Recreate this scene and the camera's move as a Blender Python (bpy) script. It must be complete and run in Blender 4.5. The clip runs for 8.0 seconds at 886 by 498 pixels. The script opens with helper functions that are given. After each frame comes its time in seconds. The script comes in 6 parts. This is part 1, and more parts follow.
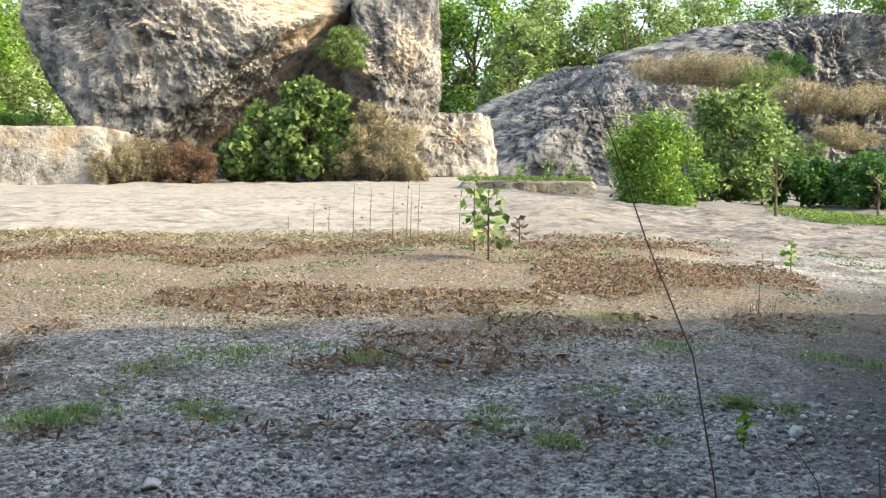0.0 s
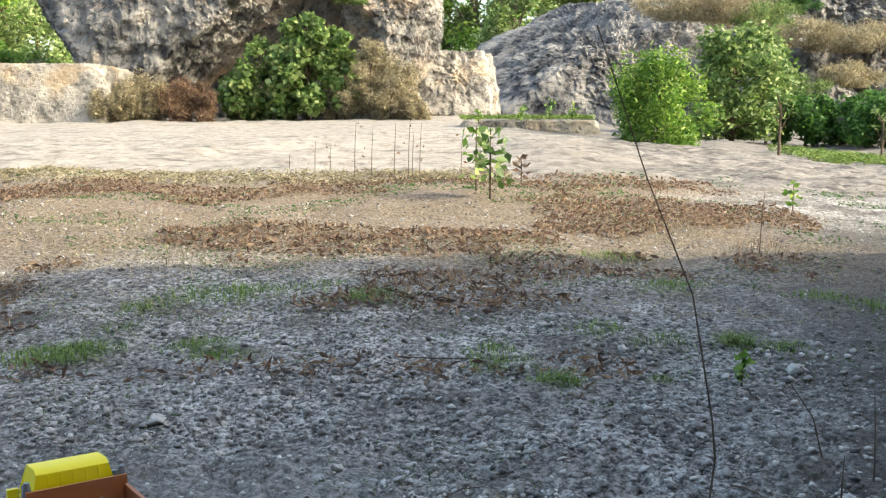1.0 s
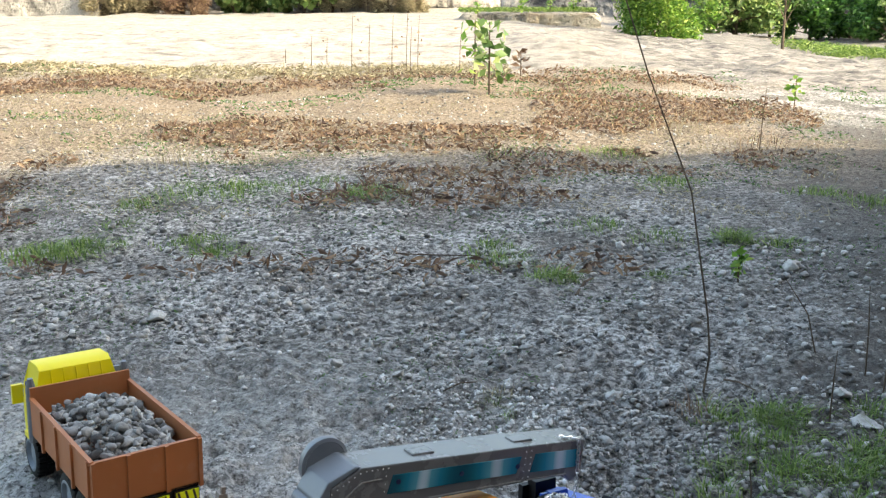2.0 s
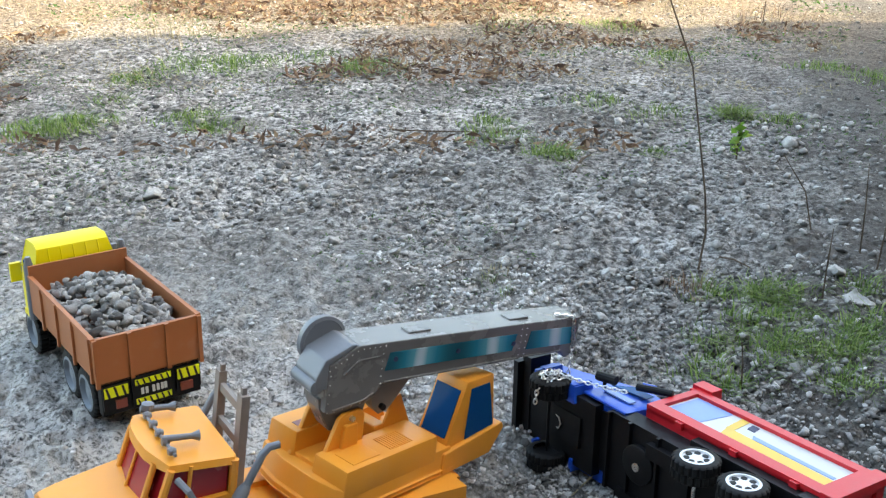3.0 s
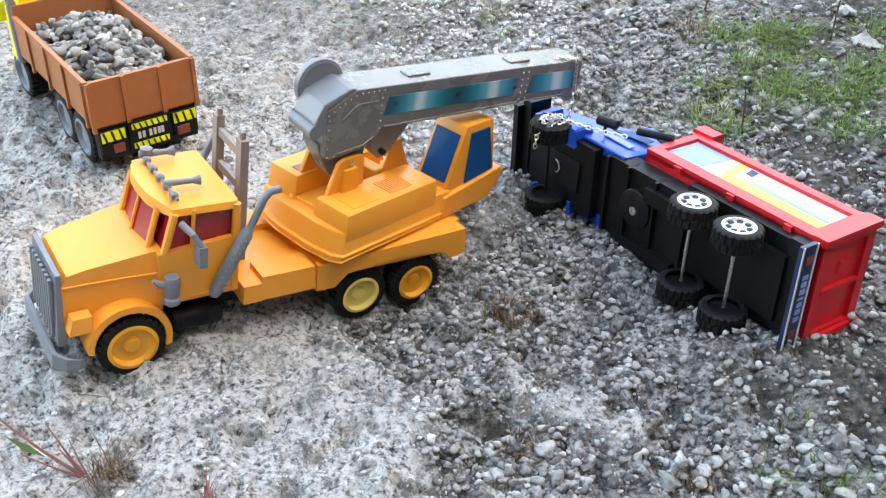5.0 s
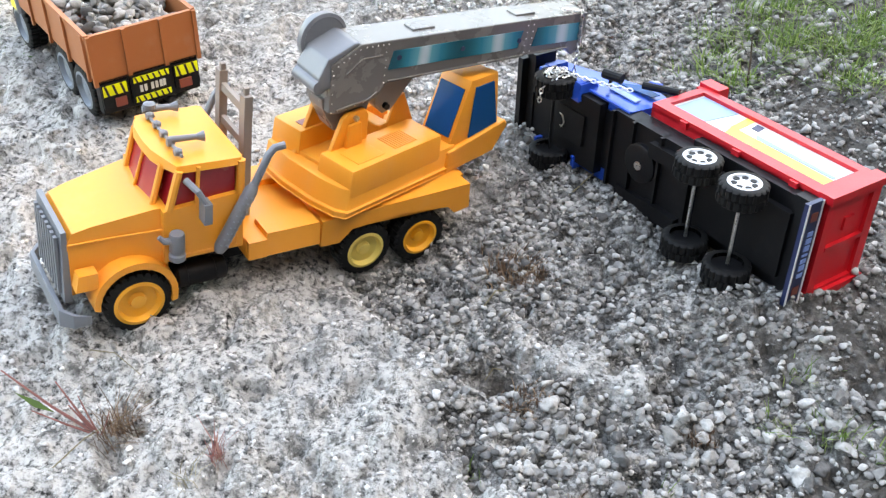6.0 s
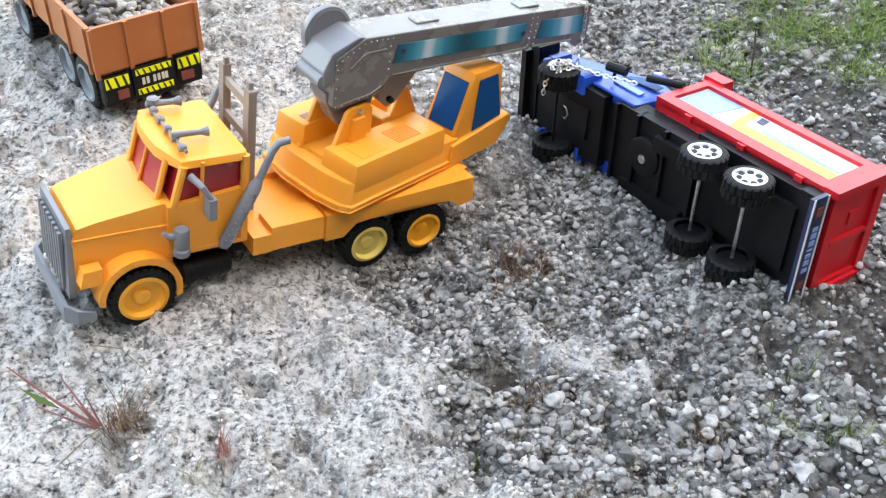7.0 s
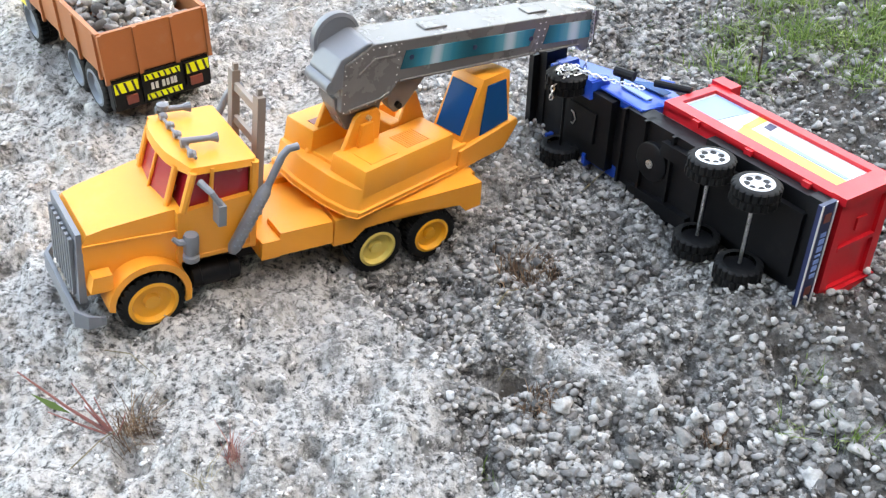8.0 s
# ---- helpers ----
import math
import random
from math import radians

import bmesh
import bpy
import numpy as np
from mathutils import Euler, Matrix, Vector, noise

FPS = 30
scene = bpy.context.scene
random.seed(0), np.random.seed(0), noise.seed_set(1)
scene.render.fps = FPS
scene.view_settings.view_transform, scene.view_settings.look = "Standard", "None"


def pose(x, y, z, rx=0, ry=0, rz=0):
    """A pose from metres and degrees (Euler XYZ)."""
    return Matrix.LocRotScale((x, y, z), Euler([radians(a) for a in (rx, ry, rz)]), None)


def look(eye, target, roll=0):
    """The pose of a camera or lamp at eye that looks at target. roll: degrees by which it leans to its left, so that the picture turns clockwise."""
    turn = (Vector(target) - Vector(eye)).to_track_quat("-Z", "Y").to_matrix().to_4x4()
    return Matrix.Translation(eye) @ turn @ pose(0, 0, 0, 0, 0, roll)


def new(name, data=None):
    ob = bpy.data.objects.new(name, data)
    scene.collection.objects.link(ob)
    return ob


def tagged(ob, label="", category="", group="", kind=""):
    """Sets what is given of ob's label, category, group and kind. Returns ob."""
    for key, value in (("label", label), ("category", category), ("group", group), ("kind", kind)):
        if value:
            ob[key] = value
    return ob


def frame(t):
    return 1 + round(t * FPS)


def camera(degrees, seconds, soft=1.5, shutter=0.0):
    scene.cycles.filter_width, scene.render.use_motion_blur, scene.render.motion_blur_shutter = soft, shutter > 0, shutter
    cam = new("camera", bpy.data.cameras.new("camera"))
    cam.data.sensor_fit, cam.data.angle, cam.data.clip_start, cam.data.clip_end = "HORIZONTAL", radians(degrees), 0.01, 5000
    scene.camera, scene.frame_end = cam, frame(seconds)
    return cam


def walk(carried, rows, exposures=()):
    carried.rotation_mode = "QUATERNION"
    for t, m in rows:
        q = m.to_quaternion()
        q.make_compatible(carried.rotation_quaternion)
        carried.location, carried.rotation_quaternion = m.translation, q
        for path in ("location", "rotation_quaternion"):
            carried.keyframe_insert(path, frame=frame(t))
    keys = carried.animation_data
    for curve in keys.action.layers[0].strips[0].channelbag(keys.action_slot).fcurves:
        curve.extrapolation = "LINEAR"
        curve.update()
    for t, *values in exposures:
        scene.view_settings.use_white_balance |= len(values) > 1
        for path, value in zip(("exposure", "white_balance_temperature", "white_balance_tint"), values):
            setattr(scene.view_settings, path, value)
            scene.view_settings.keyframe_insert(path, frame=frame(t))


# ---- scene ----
cam = camera(47.46, 8.0, soft=1.3)
PATH = [
    (0, pose(0.014, -0.031, 0.552, 85.50, 0.14, 0.22)),
    (0.5, pose(0.014, -0.032, 0.552, 84.23, 0.05, 0.25)),
    (1, pose(0.015, -0.033, 0.552, 82.04, 0.10, 0.33)),
    (2.5, pose(0.016, -0.024, 0.554, 72.69, 0.11, 0.17)),
    (3, pose(0.016, -0.021, 0.555, 69.03, 0.06, 0.08)),
    (3.5, pose(0.016, -0.019, 0.553, 65.24, 0.03, -0.03)),
    (4, pose(0.015, -0.017, 0.552, 61.15, -0.06, -0.12)),
    (4.5, pose(0.014, -0.015, 0.550, 57.27, -0.19, -0.22)),
    (5, pose(0.012, -0.012, 0.552, 54.48, -0.10, -0.13)),
    (6.5, pose(0.005, -0.004, 0.562, 50.75, -0.11, -0.13)),
    (7, pose(0.002, -0.001, 0.565, 50.51, -0.18, -0.27)),
    (7.5, pose(0.002, -0.001, 0.568, 50.52, -0.05, -0.07)),
    (8, pose(0.000, 0.000, 0.570, 50.50, 0.00, -0.00)),
]
EXPOSURES = [(0.0, 1.97, 7000, 5), (1.2, 2.12, 7100, 4), (2.5, 2.75, 7700, 3), (3.5, 3.18, 8100, 6), (4.5, 3.52, 8500, 8), (6.5, 3.74, 9100, 11), (8.0, 3.74, 9100, 11)]
walk(cam, PATH, EXPOSURES)

# ---- daylight ----
SUN_EL, SUN_AZ = 33.0, -15.0  # elevation; azimuth from +x towards +y
world = bpy.data.worlds.new("sky")
scene.world = world
world.use_nodes = True
wn = world.node_tree
sky = wn.nodes.new("ShaderNodeTexSky")
sky.sky_type, sky.sun_disc = 'NISHITA', False
sky.dust_density, sky.air_density = 3.0, 1.0
sky.sun_elevation, sky.sun_rotation = radians(SUN_EL), radians(90.0 - SUN_AZ)
wn.links.new(sky.outputs[0], wn.nodes["Background"].inputs[0])
wn.nodes["Background"].inputs[1].default_value = 0.15
sun = new("sun", bpy.data.lights.new("sun", "SUN"))
sun.data.energy, sun.data.angle, sun.data.color = 1.8, radians(0.6), (1.0, 0.92, 0.78)
_e, _a = radians(SUN_EL), radians(SUN_AZ)
sun.matrix_basis = look((30 * math.cos(_e) * math.cos(_a), 30 * math.cos(_e) * math.sin(_a), 30 * math.sin(_e)), (0, 0, 0))

# ---- small helpers ----
def part(name, bm, mat, parent=None, label="", smooth=False, bevel=0.0):
    """One mesh object from a bmesh, under parent."""
    if bevel:
        bmesh.ops.bevel(bm, geom=[e for e in bm.edges if len(e.link_faces) == 2 and e.calc_face_angle(0) > 0.5],
                        offset=bevel, segments=2, profile=0.6, affect='EDGES', clamp_overlap=True)
    me = bpy.data.meshes.new(name)
    bmesh.ops.recalc_face_normals(bm, faces=bm.faces)
    bm.to_mesh(me)
    bm.free()
    me.materials.append(mat)
    if smooth:
        me.shade_smooth()
        me.set_sharp_from_angle(angle=radians(35))
    ob = new(name, me)
    if parent:
        ob.parent = parent
    if label:
        tagged(ob, label)
    return ob


def mesh_object(name, verts, faces, mat, smooth=True):
    me = bpy.data.meshes.new(name)
    verts, faces = np.asarray(verts, np.float32), np.asarray(faces, np.int32)
    k = faces.shape[1]
    me.vertices.add(len(verts))
    me.vertices.foreach_set("co", verts.ravel())
    me.loops.add(faces.size)
    me.loops.foreach_set("vertex_index", faces.ravel())
    me.polygons.add(len(faces))
    me.polygons.foreach_set("loop_start", np.arange(0, faces.size, k, dtype=np.int32))
    me.update(calc_edges=True)
    me.materials.append(mat)
    if smooth:
        me.shade_smooth()
    return new(name, me)


def thing(name, m, label, category, group=""):
    ob = new(name)
    ob.empty_display_size = 0.02
    ob.matrix_basis = m
    return tagged(ob, label, category, group)


def add_box(bm, x0, x1, y0, y1, z0, z1, taper=(0, 0, 0, 0)):
    """A box; taper pulls its top in at x0, x1, y0, y1."""
    a, b, c, d = taper
    v = [bm.verts.new(p) for p in ((x0, y0, z0), (x1, y0, z0), (x1, y1, z0), (x0, y1, z0),
                                   (x0 + a, y0 + c, z1), (x1 - b, y0 + c, z1), (x1 - b, y1 - d, z1), (x0 + a, y1 - d, z1))]
    for f in ((3, 2, 1, 0), (4, 5, 6, 7), (0, 1, 5, 4), (1, 2, 6, 5), (2, 3, 7, 6), (3, 0, 4, 7)):
        bm.faces.new([v[i] for i in f])
    return v


def box(*a, **k):
    bm = bmesh.new()
    add_box(bm, *a, **k)
    return bm


def add_prism(bm, outline, y0, y1, inset=None):
    """An outline in x, z drawn out from y0 to y1."""
    n = len(outline)
    a = [bm.verts.new((x, y0, z)) for x, z in outline]
    b = [bm.verts.new((x, y1, z)) for x, z in (inset or outline)]
    bm.faces.new(a)
    bm.faces.new(b[::-1])
    for i in range(n):
        bm.faces.new((a[i], b[i], b[(i + 1) % n], a[(i + 1) % n]))


def prism(outline, y0, y1, inset=None):
    bm = bmesh.new()
    add_prism(bm, outline, y0, y1, inset)
    return bm


def add_lathe(bm, profile, m=None, seg=28, caps=True):
    """A ring profile of (radius, along y) turned about the y axis."""
    rings = []
    for r, y in profile:
        rings.append([bm.verts.new((r * math.cos(2 * math.pi * i / seg), y, r * math.sin(2 * math.pi * i / seg))) for i in range(seg)])
    for a, b in zip(rings, rings[1:]):
        for i in range(seg):
            bm.faces.new((a[i], a[(i + 1) % seg], b[(i + 1) % seg], b[i]))
    for ring in (rings[0], rings[-1]) if caps else ():
        bm.faces.new(ring)
    if m is not None:
        bmesh.ops.transform(bm, matrix=m, verts=[v for r in rings for v in r])


def lathe(profile, m=None, seg=28):
    bm = bmesh.new()
    add_lathe(bm, profile, m, seg)
    return bm


def add_tube(bm, points, radius, seg=8):
    """A round bar along points; radius is one number or one for each point."""
    pts = [Vector(p) for p in points]
    rad = radius if isinstance(radius, (list, tuple)) else [radius] * len(pts)
    side, rings = None, []
    for i, p in enumerate(pts):
        d = (pts[min(i + 1, len(pts) - 1)] - pts[max(i - 1, 0)]).normalized()
        if side is None:
            side = d.orthogonal().normalized()
        side = (side - d * side.dot(d)).normalized()
        up = d.cross(side)
        rings.append([bm.verts.new(p + rad[i] * (math.cos(2 * math.pi * k / seg) * side + math.sin(2 * math.pi * k / seg) * up)) for k in range(seg)])
    for a, b in zip(rings, rings[1:]):
        for k in range(seg):
            bm.faces.new((a[k], a[(k + 1) % seg], b[(k + 1) % seg], b[k]))
    bm.faces.new(rings[0][::-1])
    bm.faces.new(rings[-1])


def tube(points, radius, seg=8):
    bm = bmesh.new()
    add_tube(bm, points, radius, seg)
    return bm


_lat = np.random.RandomState(5).rand(64, 64, 64).astype(np.float32)


def vnoise(p):
    """Value noise, 0 to 1, of points in an (n, 3) array."""
    i = np.floor(p).astype(int)
    f = p - i
    f = f * f * (3 - 2 * f)
    out = 0
    for dx in (0, 1):
        for dy in (0, 1):
            for dz in (0, 1):
                w = np.abs(1 - dx - f[:, 0]) * np.abs(1 - dy - f[:, 1]) * np.abs(1 - dz - f[:, 2])
                out = out + w * _lat[(i[:, 0] + dx) % 64, (i[:, 1] + dy) % 64, (i[:, 2] + dz) % 64]
    return out


def fbm(p, octaves=4, gain=0.5):
    total, amp, norm = 0, 1.0, 0.0
    for k in range(octaves):
        total = total + amp * vnoise(p * 2.03 ** k + 7.3 * k)
        norm += amp
        amp *= gain
    return total / norm - 0.5


# ---- materials ----
def material(name, rough=0.6, metal=0.0, spec=0.5):
    m = bpy.data.materials.new(name)
    m.use_nodes = True
    nt = m.node_tree
    b = nt.nodes["Principled BSDF"]
    b.inputs["Roughness"].default_value = rough
    b.inputs["Metallic"].default_value = metal
    b.inputs["Specular IOR Level"].default_value = spec
    return m, nt, b


def nd(nt, kind, **props):
    n = nt.nodes.new(kind)
    for k, v in props.items():
        n.inputs[k].default_value = v
    return n


def coords(nt, which="Object"):
    return nt.nodes.new("ShaderNodeTexCoord").outputs[which]


def noise_tex(nt, scale, detail=5.0, rough=0.6, vec=None):
    n = nd(nt, "ShaderNodeTexNoise", Scale=scale, Detail=detail, Roughness=rough)
    if vec is not None:
        nt.links.new(vec, n.inputs["Vector"])
    return n.outputs["Fac"]


def ramp(nt, fac, stops):
    r = nt.nodes.new("ShaderNodeValToRGB")
    e = r.color_ramp.elements
    while len(e) < len(stops):
        e.new(0.5)
    for el, (pos, col) in zip(e, stops):
        el.position = pos
        el.color = (*col, 1) if len(col) == 3 else col
    nt.links.new(fac, r.inputs[0])
    return r.outputs[0]


def mix(nt, fac, a, b, kind='MIX'):
    n = nt.nodes.new("ShaderNodeMix")
    n.data_type, n.blend_type = 'RGBA', kind
    for socket, value in ((n.inputs["Factor"], fac), (n.inputs["A"], a), (n.inputs["B"], b)):
        if isinstance(value, bpy.types.NodeSocket):
            nt.links.new(value, socket)
        elif isinstance(value, (int, float)):
            socket.default_value = value
        else:
            socket.default_value = (*value, 1)
    return n.outputs["Result"]


def bump(nt, bsdf, height, strength=0.4, distance=0.01):
    b = nd(nt, "ShaderNodeBump", Strength=strength, Distance=distance)
    nt.links.new(height, b.inputs["Height"])
    nt.links.new(b.outputs[0], bsdf.inputs["Normal"])


def maths(nt, op, a, b=0.0, clamp=False):
    n = nt.nodes.new("ShaderNodeMath")
    n.operation, n.use_clamp = op, clamp
    for s, v in zip(n.inputs, (a, b)):
        if isinstance(v, bpy.types.NodeSocket):
            nt.links.new(v, s)
        else:
            s.default_value = v
    return n.outputs[0]


def plastic(name, col, rough=0.38, grime=0.25, dust=(0.33, 0.30, 0.26)):
    """Moulded toy plastic with faint dust and scuffs."""
    m, nt, b = material(name, rough)
    v = coords(nt)
    fine = noise_tex(nt, 420, 3, 0.6, v)
    broad = noise_tex(nt, 28, 5, 0.65, v)
    c = mix(nt, ramp(nt, broad, [(0.3, (0, 0, 0)), (0.75, (1, 1, 1))]), tuple(x * 0.93 for x in col), col)
    dustmask = maths(nt, 'MULTIPLY', ramp(nt, broad, [(0.52, (0, 0, 0)), (0.8, (1, 1, 1))]), grime)
    c = mix(nt, dustmask, c, dust)
    nt.links.new(c, b.inputs["Base Color"])
    nt.links.new(maths(nt, 'ADD', maths(nt, 'MULTIPLY', broad, 0.25), rough - 0.1), b.inputs["Roughness"])
    bump(nt, b, fine, 0.12, 0.0004)
    return m


ORANGE = plastic("orange_plastic", (0.86, 0.33, 0.035), 0.4, 0.15)
RIM_YELLOW = plastic("rim_yellow_plastic", (0.88, 0.40, 0.03), 0.42, 0.2)
PALE_YELLOW = plastic("pale_yellow_plastic", (0.72, 0.55, 0.14), 0.5, 0.3)
YELLOW = plastic("yellow_plastic", (0.88, 0.72, 0.01), 0.36, 0.1)
BROWN = plastic("brown_plastic", (0.40, 0.135, 0.045), 0.5, 0.25)
GREY = plastic("grey_plastic", (0.17, 0.18, 0.195), 0.36, 0.3)
BOOM_GREY = plastic("boom_grey_plastic", (0.17, 0.16, 0.15), 0.24, 0.2)
RACK_GREY = plastic("rack_grey_plastic", (0.24, 0.20, 0.17), 0.5, 0.25)
RED = plastic("red_plastic", (0.62, 0.012, 0.02), 0.33, 0.08)
BLUE = plastic("blue_plastic", (0.008, 0.085, 0.50), 0.28, 0.05)
BLACK = plastic("black_plastic", (0.006, 0.006, 0.007), 0.42, 0.035)
RUBBER = plastic("tyre_black", (0.006, 0.006, 0.006), 0.62, 0.06)
WHEEL_GREY = plastic("wheel_grey_plastic", (0.20, 0.23, 0.26), 0.45, 0.3)
WHITE = plastic("white_plastic", (0.78, 0.78, 0.78), 0.4, 0.08)
DECAL_YELLOW = plastic("decal_yellow", (0.80, 0.85, 0.02), 0.45, 0.1)
DECAL_BLACK = plastic("decal_black", (0.015, 0.015, 0.012), 0.4, 0.1)
DECAL_WHITE = plastic("decal_white", (0.60, 0.60, 0.58), 0.4, 0.05)
DECAL_GOLD = plastic("decal_gold", (0.76, 0.50, 0.07), 0.4, 0.05)
DECAL_NAVY = plastic("decal_navy", (0.01, 0.02, 0.07), 0.4, 0.05)
DECAL_SKY = plastic("decal_sky", (0.20, 0.32, 0.62), 0.35, 0.05)
LAMP_RED = plastic("lamp_red", (0.22, 0.05, 0.03), 0.3, 0.1)
WINDOW_RED = plastic("red_glazing", (0.33, 0.012, 0.02), 0.22, 0.05)
WINDOW_BLUE = plastic("blue_glazing", (0.003, 0.07, 0.22), 0.16, 0.0)
WINDOW_BLUE.node_tree.nodes["Principled BSDF"].inputs["Specular IOR Level"].default_value = 0.08
for _m in (BLACK, RUBBER):
    _m.node_tree.nodes["Principled BSDF"].inputs["Specular IOR Level"].default_value = 0.22
STEEL, _nt, _b = material("steel_wire", 0.28, 1.0)
_b.inputs["Base Color"].default_value = (0.72, 0.72, 0.70, 1)
nt_v = noise_tex(_nt, 900, 2, 0.5, coords(_nt))
_nt.links.new(maths(_nt, 'ADD', maths(_nt, 'MULTIPLY', nt_v, 0.3), 0.15), _b.inputs["Roughness"])

# glossy blue film with pale slanting streaks
FILM, _nt, _b = material("blue_film", 0.25)
_w = nd(_nt, "ShaderNodeTexWave", Scale=4.0, Distortion=2.0, Detail=2.0)
_nt.links.new(coords(_nt), _w.inputs["Vector"])
_nt.links.new(ramp(_nt, _w.outputs["Fac"], [(0.0, (0.012, 0.09, 0.12)), (0.55, (0.02, 0.22, 0.30)), (0.9, (0.10, 0.36, 0.44)), (1.0, (0.5, 0.62, 0.66))]), _b.inputs["Base Color"])


def rock_material(name, pale, mid, dark, scale=1.0, warm=(0.42, 0.30, 0.17), sun_tint=0.0):
    m, nt, b = material(name, 0.92, spec=0.25)
    v = coords(nt)
    n1 = noise_tex(nt, 0.9 * scale, 8, 0.65, v)
    n2 = noise_tex(nt, 6.0 * scale, 8, 0.7, v)
    n3 = noise_tex(nt, 0.35 * scale, 4, 0.6, v)
    c = ramp(nt, n1, [(0.40, dark), (0.5, mid), (0.60, pale)])
    c = mix(nt, ramp(nt, n2, [(0.45, (0, 0, 0)), (0.62, (0.55, 0.55, 0.55))]), c, mid)
    c = mix(nt, ramp(nt, n2, [(0.36, (0.9, 0.9, 0.9)), (0.46, (0, 0, 0))]), c, dark)
    c = mix(nt, ramp(nt, n3, [(0.55, (0, 0, 0)), (0.68, (0.6, 0.6, 0.6))]), c, warm)
    # upward faces tinted warm: sunlight on the tops put into the colour
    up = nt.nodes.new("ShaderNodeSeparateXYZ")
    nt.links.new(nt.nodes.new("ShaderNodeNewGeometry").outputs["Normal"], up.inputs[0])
    upturned = maths(nt, 'ADD', up.outputs["Z"], maths(nt, 'MULTIPLY', maths(nt, 'SUBTRACT', n2, 0.5), 0.8))
    c = mix(nt, ramp(nt, upturned, [(0.52, (0, 0, 0)), (0.74, (sun_tint, sun_tint, sun_tint))]), c, warm)
    nt.links.new(c, b.inputs["Base Color"])
    h = maths(nt, 'ADD', maths(nt, 'MULTIPLY', n1, 0.8), maths(nt, 'MULTIPLY', n2, 0.35))
    bump(nt, b, h, 1.0, 0.35 / scale)
    return m


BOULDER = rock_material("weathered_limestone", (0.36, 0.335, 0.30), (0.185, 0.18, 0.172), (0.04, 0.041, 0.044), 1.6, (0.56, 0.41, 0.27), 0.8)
CLIFF = rock_material("grey_quarry_rock", (0.32, 0.30, 0.27), (0.15, 0.145, 0.14), (0.03, 0.03, 0.034), 1.5, (0.22, 0.20, 0.175))
LEDGE = rock_material("pale_cut_rock", (0.46, 0.42, 0.36), (0.27, 0.25, 0.22), (0.07, 0.065, 0.06), 2.6)


def leaf_material(name, dark, mid, light):
    m, nt, b = material(name, 0.5, spec=0.35)
    g = nt.nodes.new("ShaderNodeNewGeometry")
    c = ramp(nt, g.outputs["Random Per Island"], [(0.0, dark), (0.55, mid), (1.0, light)])
    nt.links.new(c, b.inputs["Base Color"])
    b.inputs["Subsurface Weight"].default_value = 0.0
    t = nd(nt, "ShaderNodeBsdfTranslucent")
    nt.links.new(c, t.inputs["Color"])
    mx = nd(nt, "ShaderNodeMixShader", Fac=0.42)
    nt.links.new(b.outputs[0], mx.inputs[1])
    nt.links.new(t.outputs[0], mx.inputs[2])
    nt.links.new(mx.outputs[0], nt.nodes["Material Output"].inputs["Surface"])
    return m


LEAF = leaf_material("broad_leaves", (0.045, 0.09, 0.02), (0.14, 0.23, 0.06), (0.36, 0.42, 0.16))
LEAF_BRIGHT = leaf_material("young_leaves", (0.05, 0.12, 0.015), (0.14, 0.27, 0.035), (0.33, 0.43, 0.09))
LEAF_DARK = leaf_material("deep_green_leaves", (0.02, 0.06, 0.015), (0.05, 0.13, 0.025), (0.10, 0.22, 0.04))
TREE_LEAF = leaf_material("tree_leaves", (0.07, 0.12, 0.03), (0.20, 0.29, 0.085), (0.42, 0.48, 0.22))
DRY = leaf_material("dry_grass", (0.17, 0.145, 0.085), (0.33, 0.28, 0.17), (0.50, 0.44, 0.29))
RUSSET = leaf_material("russet_stems", (0.07, 0.042, 0.03), (0.18, 0.11, 0.07), (0.34, 0.23, 0.14))
GRASS = leaf_material("fresh_grass", (0.06, 0.11, 0.02), (0.15, 0.24, 0.05), (0.30, 0.38, 0.11))
REDDISH = leaf_material("reddish_stalks", (0.28, 0.10, 0.09), (0.42, 0.19, 0.16), (0.52, 0.30, 0.23))
BARK, _nt, _b = material("bark", 0.9, spec=0.2)
_n = noise_tex(_nt, 30, 6, 0.7, coords(_nt))
_nt.links.new(ramp(_nt, _n, [(0.3, (0.05, 0.035, 0.025)), (0.7, (0.16, 0.12, 0.085))]), _b.inputs["Base Color"])
bump(_nt, _b, _n, 0.6, 0.02)

# the quarry floor: grey crushed limestone, brown litter in the middle distance, pale bare rock beyond
GROUND, nt, b = material("crushed_limestone_ground", 0.95, spec=0.2)
pos = nt.nodes.new("ShaderNodeNewGeometry").outputs["Position"]
sep = nt.nodes.new("ShaderNodeSeparateXYZ")
nt.links.new(pos, sep.inputs[0])
big = noise_tex(nt, 0.8, 4, 0.6, pos)
med = noise_tex(nt, 9.0, 6, 0.7, pos)
grit = noise_tex(nt, 70.0, 6, 0.75, pos)
vor = nd(nt, "ShaderNodeTexVoronoi", Scale=110.0)
nt.links.new(pos, vor.inputs["Vector"])
# grain tone, with pits darkened and tops paled to put shade into the colour
c_grit = ramp(nt, grit, [(0.37, (0.03, 0.028, 0.026)), (0.47, (0.28, 0.27, 0.25)), (0.58, (0.64, 0.625, 0.59))])
c_dark = ramp(nt, grit, [(0.36, (0.014, 0.013, 0.012)), (0.48, (0.15, 0.143, 0.132)), (0.60, (0.50, 0.48, 0.445))])


def mask(nt, name):
    a_ = nt.nodes.new("ShaderNodeAttribute")
    a_.attribute_name = name
    return a_.outputs["Fac"]


crust = mask(nt, "crust")
